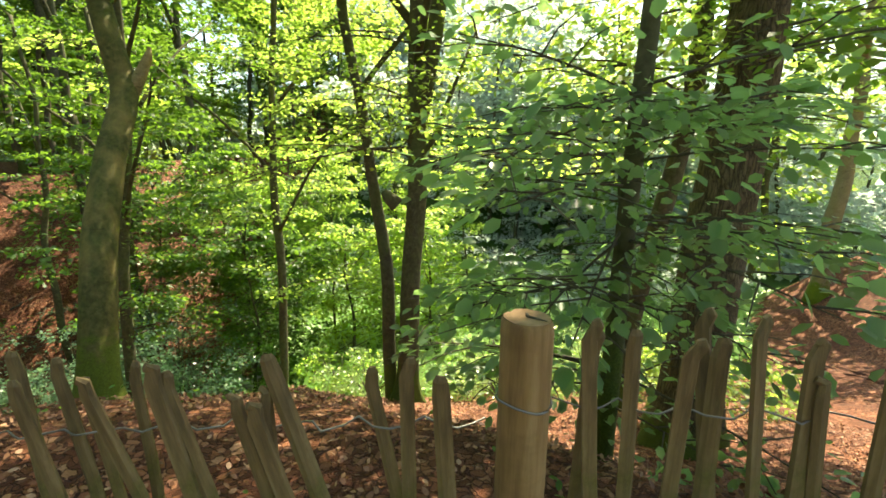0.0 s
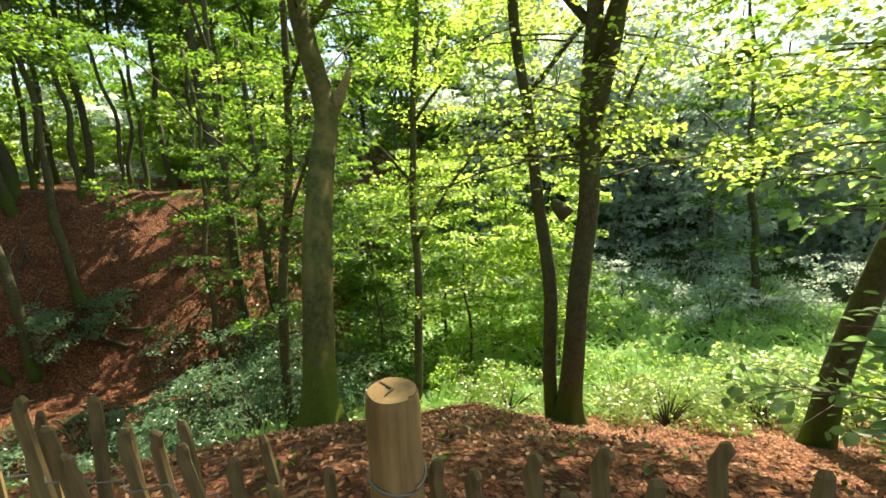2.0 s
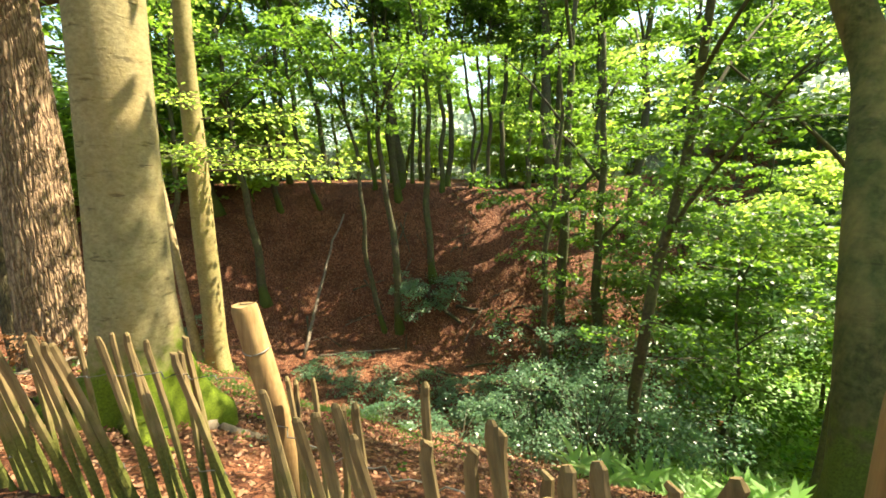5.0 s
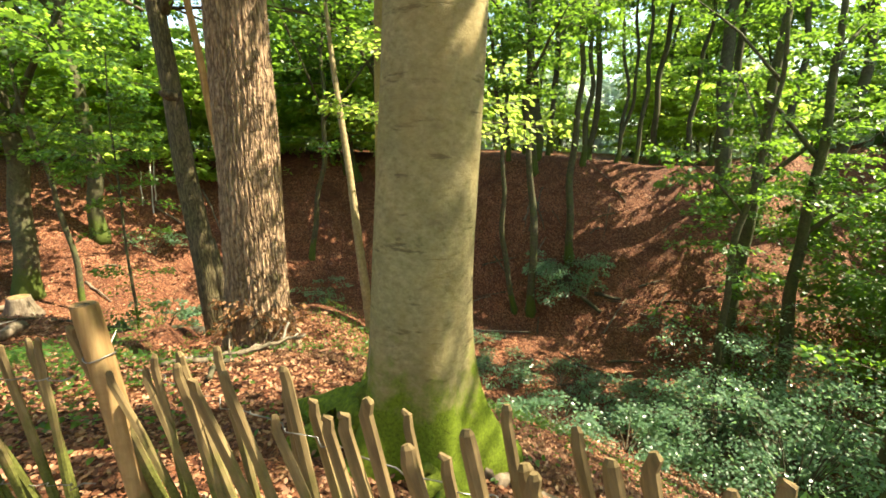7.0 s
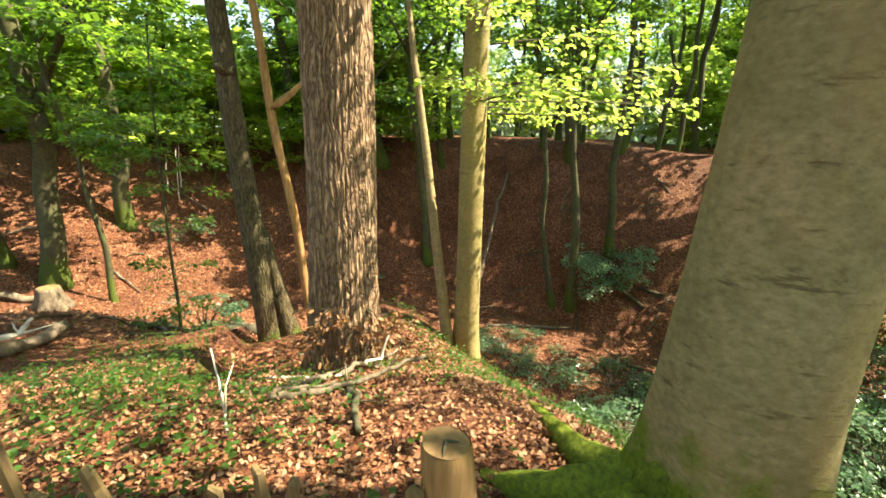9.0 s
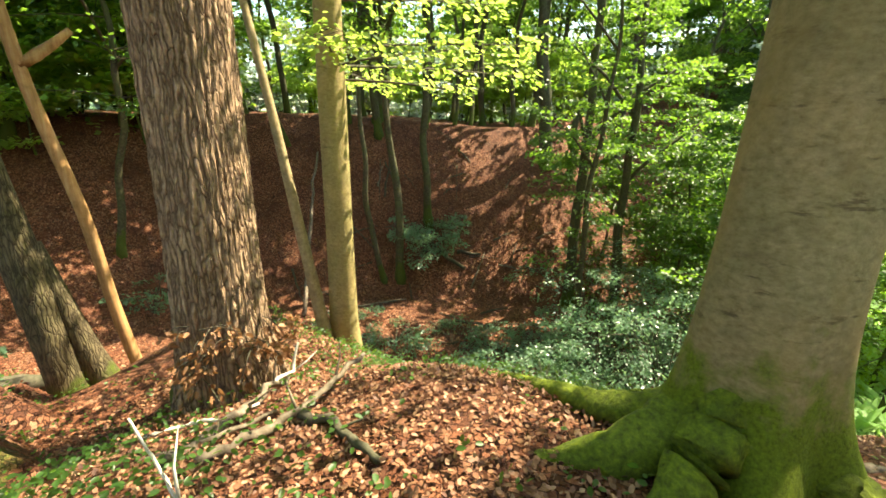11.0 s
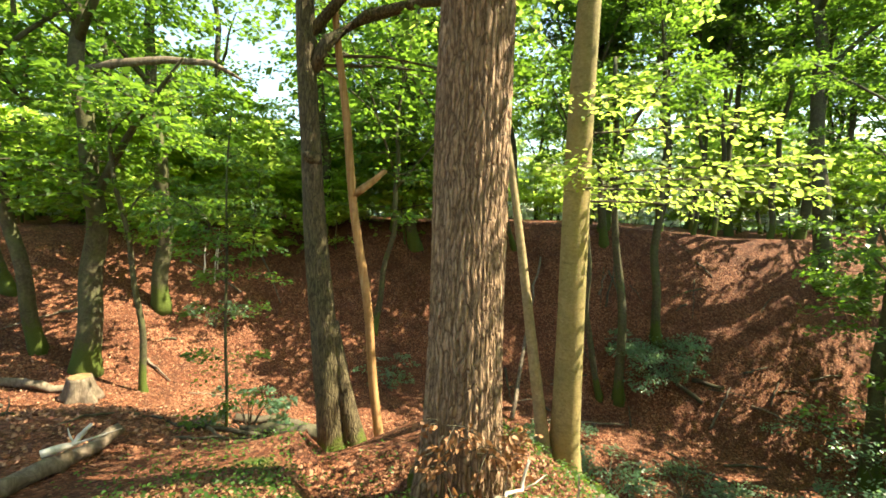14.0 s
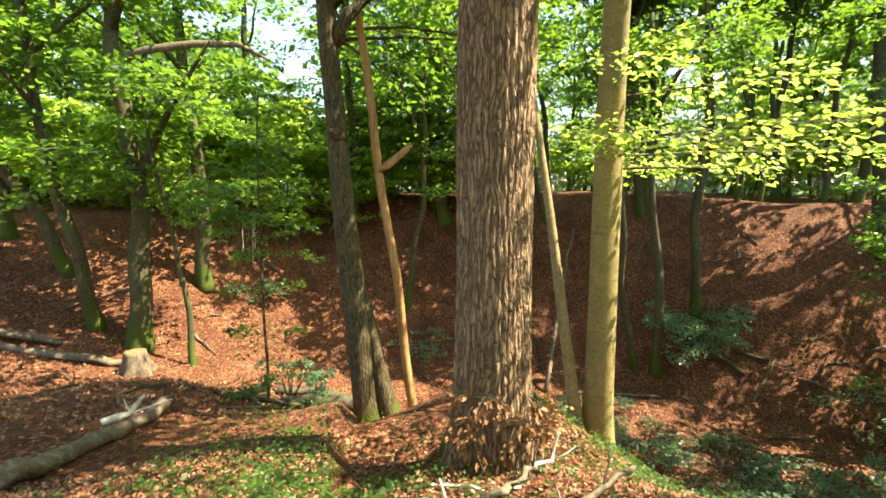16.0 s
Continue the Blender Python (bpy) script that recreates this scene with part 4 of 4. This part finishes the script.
seedlings()


def litter():
    rng = np.random.default_rng(23)
    for n, x0, x1, y0, y1, size, fine in ((38000, -9.5, 6.0, .2, 9.0, 0.036, True), (42000, -13.5, -7.8, -4.0, 2.6, 0.034, True), (70000, -29, -9, -11, 20, 0.07, False)):
        x, y = rng.uniform(x0, x1, n), rng.uniform(y0, y1, n)
        if not fine:
            far = np.hypot(x + 9, y + 1) > 6.5
            x, y, n = x[far], y[far], int(far.sum())
        pos = np.stack([x, y, height(x, y) + rng.uniform(0.0, 0.03, n)], 1)
        v, f = leaves(rng, pos, rng.normal(0, 1, pos.shape) * (1, 1, .3), size, 0.6, fine, -0.2)
        tagged(new("leaf_litter", quads("leaf_litter", v, f, LITTER)), "curled red-brown fallen beech leaves on the ground", "fallen leaves", kind="stuff")


litter()

# ---- fallen wood, roots and twigs ----
stick([on(-21.95, 8.05, .05), (-23.25, 9.45, -4.6), (-24.85, 11.15, -2.4), on(-26.95, 13.25, .1)], .09, .05, GREYWOOD, "long grey dead stem lying up the slope", "fallen_log", "log", seed=1, side_twigs=[(.12, (.6, .5, .3), 1.2, .03)])
stick([on(-21.55, 8.65, .05), on(-20.65, 10.45, .12), on(-19.85, 11.85, .1)], .06, .03, GREYWOOD, "pale fallen branch across the red leaves", seed=2)
stick([on(-20.95, 14.45, .12), on(-19.85, 14.55, .1), on(-18.65, 14.75, .1)], .11, .08, TWIG, "dark fallen log lying below the slope bush", "fallen_log", "log", seed=3)
stick([on(-19.35, 15.05, .08), on(-18.45, 15.75, .08)], .09, .07, TWIG, "short dark log on the red leaves", "fallen_log", "log", seed=4)
for k, (a, b) in enumerate([((-16.85, 13.25), (-16.25, 14.75)), ((-17.25, 11.85), (-15.55, 12.65)), ((-18.25, 16.65), (-17.65, 17.45)), ((-23.85, 11.85), (-22.85, 13.25)), ((-23.25, 14.25), (-24.25, 15.85)), ((-16.65, 16.85), (-15.65, 17.45))]):
    stick([on(*a, .04), on((a[0] + b[0]) / 2, (a[1] + b[1]) / 2, .1), on(*b, .04)], .05, .025, TWIG, "dark dead branch on the leaf slope", seed=10 + k, group="dead branches on the slope")
stick([on(-13.2, -4.1, .06), on(-14.1, -3.83, .1), on(-15.0, -3.55, .13), on(-15.95, -3.28, .16)], .105, .085, GREYWOOD, "mossy grey log with a broken pale stub", "fallen_log", "log", seed=20)
stick([on(-14.75, -3.75, .2), on(-14.95, -3.5, .3), (-15.0, -3.35, ground(-15, -3.35) + .52)], .05, .02, WHITEWOOD, "pale broken branch stub beside the mossy log", seed=27, side_twigs=[(.4, (-.2, .8, .1), .6, .016), (.6, (-.4, -.3, .5), .3, .014)])
stick([on(-24.85, -11.7, .12), on(-24.65, -9.8, .14), on(-24.35, -7.5, .12)], .13, .1, GREYWOOD, "long weathered log on the bank", "fallen_log", "log", seed=21)
stick([on(-24.15, -8.8, .1), on(-23.55, -6.7, .1), on(-23.15, -5.3, .1)], .12, .1, GREYWOOD, "weathered log beside a stump", "fallen_log", "log", seed=22)
stick([on(-21.75, -1.7, .12), on(-21.85, -0.5, .16), on(-21.65, 1.1, .1)], .13, .1, TWIG, "dark log across the ravine head", "fallen_log", "log", seed=23)
stick([on(-18.95, 2.3, .12), on(-18.15, 3.9, .2), on(-17.05, 5.45, .12)], .16, .12, TWIG, "dark rotten log low in the ravine", "fallen_log", "log", seed=24)
stick([on(-7.6, 14.7, .3), on(-7.3, 15.6, .4), on(-7.0, 16.6, .3)], .16, .13, WHITEWOOD, "pale barkless log in the undergrowth", "fallen_log", "log", seed=25)
stick([on(10.8, 26.8, .5), on(13, 27.2, .6), on(15.5, 27.7, .5)], .2, .15, WHITEWOOD, "pale fallen trunk on the valley floor", "fallen_log", "log", seed=26)
for k, (a, b) in enumerate([((-26.95, -6.3), (-25.95, -7.9)), ((-28.95, -1.3), (-29.95, -3.3)), ((-25.45, -4.3), (-24.55, -3.5)), ((-20.45, -2.7), (-19.15, -2.3)), ((-30.95, -0.3), (-28.95, 0.3)), ((-18.35, -2.5), (-16.75, -2)), ((-21.95, -8.8), (-20.55, -7.9))]):
    stick([on(*a, .04), on((a[0] + b[0]) / 2, (a[1] + b[1]) / 2, .12), on(*b, .06)], .05, .02, GREYWOOD, "dead branch lying on the leaf bank", seed=30 + k, side_twigs=[(.5, (.3, .3, .5), .5, .015)], group="dead branches on the bank")

def slope_wood():
    """Short dead sticks that lie about on the red slope and the bank."""
    rng = np.random.default_rng(61)
    for k in range(46):
        x, y = (rng.uniform(-24, -16.5), rng.uniform(9, 19.5)) if k < 30 else (rng.uniform(-27, -15), rng.uniform(-8, 2))
        a, ln = rng.uniform(0, 6.28), rng.uniform(.5, 1.7)
        dx, dy = math.cos(a) * ln / 2, math.sin(a) * ln / 2
        r = rng.uniform(.02, .055)
        stick([on(x - dx, y - dy, r * .7), on(x, y, r + rng.uniform(.02, .08)), on(x + dx, y + dy, r * .5)], r, r * .5, (TWIG, GREYWOOD, TWIG)[k % 3], "short dead stick among the fallen leaves", seed=300 + k, sides=7, group="dead sticks on the slopes",
              side_twigs=[(.6, (math.cos(a + .8) * .8, math.sin(a + .8) * .8, .35), ln * .3, r * .4)] if k % 2 else ())


slope_wood()

# Dark wood set in the hollow, its colour also standing for shade.
stick([on(-17.5, -1.7, .12), on(-17.0, -.6, .16), on(-16.6, .5, .14), on(-16.1, 1.5, .1)], .13, .1, TWIG, "dark log deepening the shade behind the double trunk", "fallen_log", "log", seed=28)
stick([on(-17.6, -2.6, .05), on(-17.2, -1.6, .12), on(-17.3, -.7, .05)], .05, .03, TWIG, "dark dead branch in the ravine head", seed=29)

# branches at the foot of the oak, on the mound
stick([on(-10.99, -.9, .03), on(-11.2, -.55, .05), on(-11.28, -.32, .07), on(-11.5, .05, .1), on(-11.75, .4, .1)], .04, .022, GREYWOOD, "long fallen branch resting at the oak's foot", seed=40, side_twigs=[(.6, (.4, .3, .4), .4, .014), (.85, (-.1, .25, .8), .28, .01)])
stick([on(-10.76, -.84, .02), on(-10.72, -.59, .05), on(-10.68, -.26, .08), on(-10.75, .1, .12), on(-10.85, .5, .2)], .034, .016, GREYWOOD, "crooked fallen branch on the leafy mound", seed=41, side_twigs=[(.55, (-.5, .1, .5), .3, .011), (.75, (-.4, .5, .5), .35, .01)])
stick([on(-10.66, -.25, .05), on(-10.33, -.29, .05), on(-10.04, -.4, .04), on(-9.8, -.44, .02)], .03, .02, TWIG, "dark fallen branch on the leafy mound", seed=42, side_twigs=[(.5, (.3, .4, .15), .3, .01)])
stick([on(-11.8, -.75, .03), on(-11.63, -.5, .06), on(-11.43, -.4, .05), on(-11.3, -.15, .06)], .018, .01, WHITEWOOD, "thin bleached twig below the oak", "twig", "twig", seed=45)
stick([on(-11.2, -.95, .02), on(-11.05, -.6, .05), on(-11.0, -.2, .04)], .02, .012, GREYWOOD, "fallen branch on the leafy mound", seed=46, side_twigs=[(.5, (-.4, .3, .25), .3, .008)])
stick([on(-11.6, .1, .1), on(-11.6, .35, .16), (-11.62, .45, ground(-11.62, .45) + .42)], .022, .01, WHITEWOOD, "bleached crooked twig at the oak's foot", "twig", "twig", seed=43, side_twigs=[(.5, (.2, .7, .4), .3, .009), (.75, (-.3, .4, .5), .2, .007)])
g0 = ground(-10.2, -1.12)
stick([(-10.2, -1.12, g0 - .06), (-10.25, -1.12, g0 + .1), (-10.33, -1.13, g0 + .22), (-10.42, -1.15, g0 + .34), (-10.48, -1.16, g0 + .43)], .009, .005, WHITEWOOD, "pale forked twig standing in the leaves", "twig", "twig", 6, [(.3, (-.3, .25, .92), .3, .008)], 44, 0.05)


def dry_suckers():
    """Withered leaves on thin shoots round the oak's foot."""
    rng = np.random.default_rng(51)
    o = np.array((-12.43, 0.21, ground(-12.43, 0.21)))
    ob = thing("withered_shoots", tuple(o), "withered brown leaves on shoots at the oak's foot", "shoots")
    stems, pos, ax = [], [], []
    for k in range(36):
        a = rng.uniform(-1.2, .8)
        d = np.array((math.cos(a), math.sin(a), 0))
        s = d * .5 + (0, 0, rng.uniform(.5, 1.0))
        e = s + d * rng.uniform(.06, .24) + np.array((-d[1], d[0], 0)) * rng.normal(0, .2) + (0, 0, rng.uniform(-.25, .12))
        stems.append(tube([s, (s + e) / 2 + (0, 0, .04), e], [.006, .005, .003], 4, False))
        m = 10
        pos.append(s + np.outer(rng.uniform(.3, 1.05, m), e - s) + rng.normal(0, .02, (m, 3)))
        ax.append(np.repeat((e - s)[None], m, 0) + rng.normal(0, .2, (m, 3)))
    v, f = leaves(rng, np.concatenate(pos), np.concatenate(ax), 0.062, 0.9, True, 0.3)
    tagged(part("withered_foliage", quads("withered_foliage", v, f, DRYLEAF), ob), kind="stuff")
    tagged(part("shoot_work", mesh_of("shoot_work", *joined(stems), TWIG), ob), kind="stuff")


dry_suckers()


def root(pts, r0, r1, label, seed, mat=MOSSY):
    """A root that runs half buried from the big beech."""
    rng = np.random.default_rng(seed)
    pts = np.asarray(pts, float)
    k = np.linspace(0, len(pts) - 1, 26)
    q = np.stack([np.interp(k, range(len(pts)), pts[:, i]) for i in range(3)], 1)
    q += rng.normal(0, .006, q.shape)
    q[:, 2] -= 0.05
    ob = thing("surface_root", q[0], label, "root", "roots of the big beech")
    part("root_stem", mesh_of("root_stem", *tube(q - q[0], np.linspace(r0, r1, 26), 12, True, lambda i, a: 1 + .08 * np.cos(3 * a + i * .3) + .05 * np.cos(5 * a - i * .4)), mat), ob)


MOSSROOT = "thick root covered in bright green moss"
root([(-8.42, .72, ground(-8.6, .7) + .5), on(-8.72, .66, .26), on(-9.0, .6, .14), on(-9.3, .68, .08), on(-9.6, .82, .05), on(-9.85, .93, .04), on(-10.1, 1.12, .03), on(-10.35, 1.35, 0)], .115, .028, MOSSROOT, 1)
root([(-8.42, .75, ground(-8.6, .8) + .42), on(-8.75, .9, .2), on(-9.0, 1.05, .1), on(-9.25, 1.2, .04), on(-9.5, 1.4, -.01)], .12, .035, MOSSROOT, 8)
root([on(-8.85, .8, .1), on(-9.05, .86, .08), on(-9.3, .95, .04), on(-9.5, 1.02, -.02)], .07, .03, MOSSROOT, 9)
root([(-8.49, 0.71, ground(-8.42, 0.44) + .62), on(-8.53, 0.43, .32), on(-8.59, 0.19, .14), on(-8.67, -0.06, -.02), on(-8.73, -0.23, -.06)], .19, .05, MOSSROOT, 3)
root([(-8.22, 0.64, ground(-8.22, 0.64) + .22), on(-7.97, 0.59, .08), on(-7.72, 0.64, .01), on(-7.47, 0.79, -.04)], .13, .04, MOSSROOT, 4)
root([(-8.51, 0.71, ground(-8.57, 0.49) + .45), on(-8.69, 0.46, .24), on(-8.89, 0.21, .1), on(-9.12, 0.07, .0), on(-9.37, -0.01, -.05)], .2, .04, MOSSROOT, 7)
root([on(-8.17, 0.94, .1), on(-7.97, 1.29, .04), on(-7.47, 1.69, .02), on(-6.97, 2.29, -.02)], .06, .025, "bare pale root crossing the leaf litter", 5, GREYWOOD)
root([on(-8.77, 1.09, .06), on(-8.97, 1.69, .03), on(-9.02, 2.19, .02)], .05, .02, "bare pale root crossing the leaf litter", 6, GREYWOOD)


def stump(x, y):
    ob = thing("tree_stump", on(x, y), "low sawn stump with splayed roots", "stump")
    rng = np.random.default_rng(5)
    line = np.array([(0, 0, -.2), (0, 0, .05), (0, 0, .3), (0, 0, .55), (0, 0, .62)])
    part("stump_wood", trunk_mesh(rng, line, .27, 24, GREYWOOD, .9, 5, .9, "stump_wood"), ob)
    part("sawn_face", mesh_of("sawn_face", *tube([(0, 0, .6), (0, 0, .63)], [.25, .24], 24), CUT, False), ob)


stump(-22.65, -5.3)
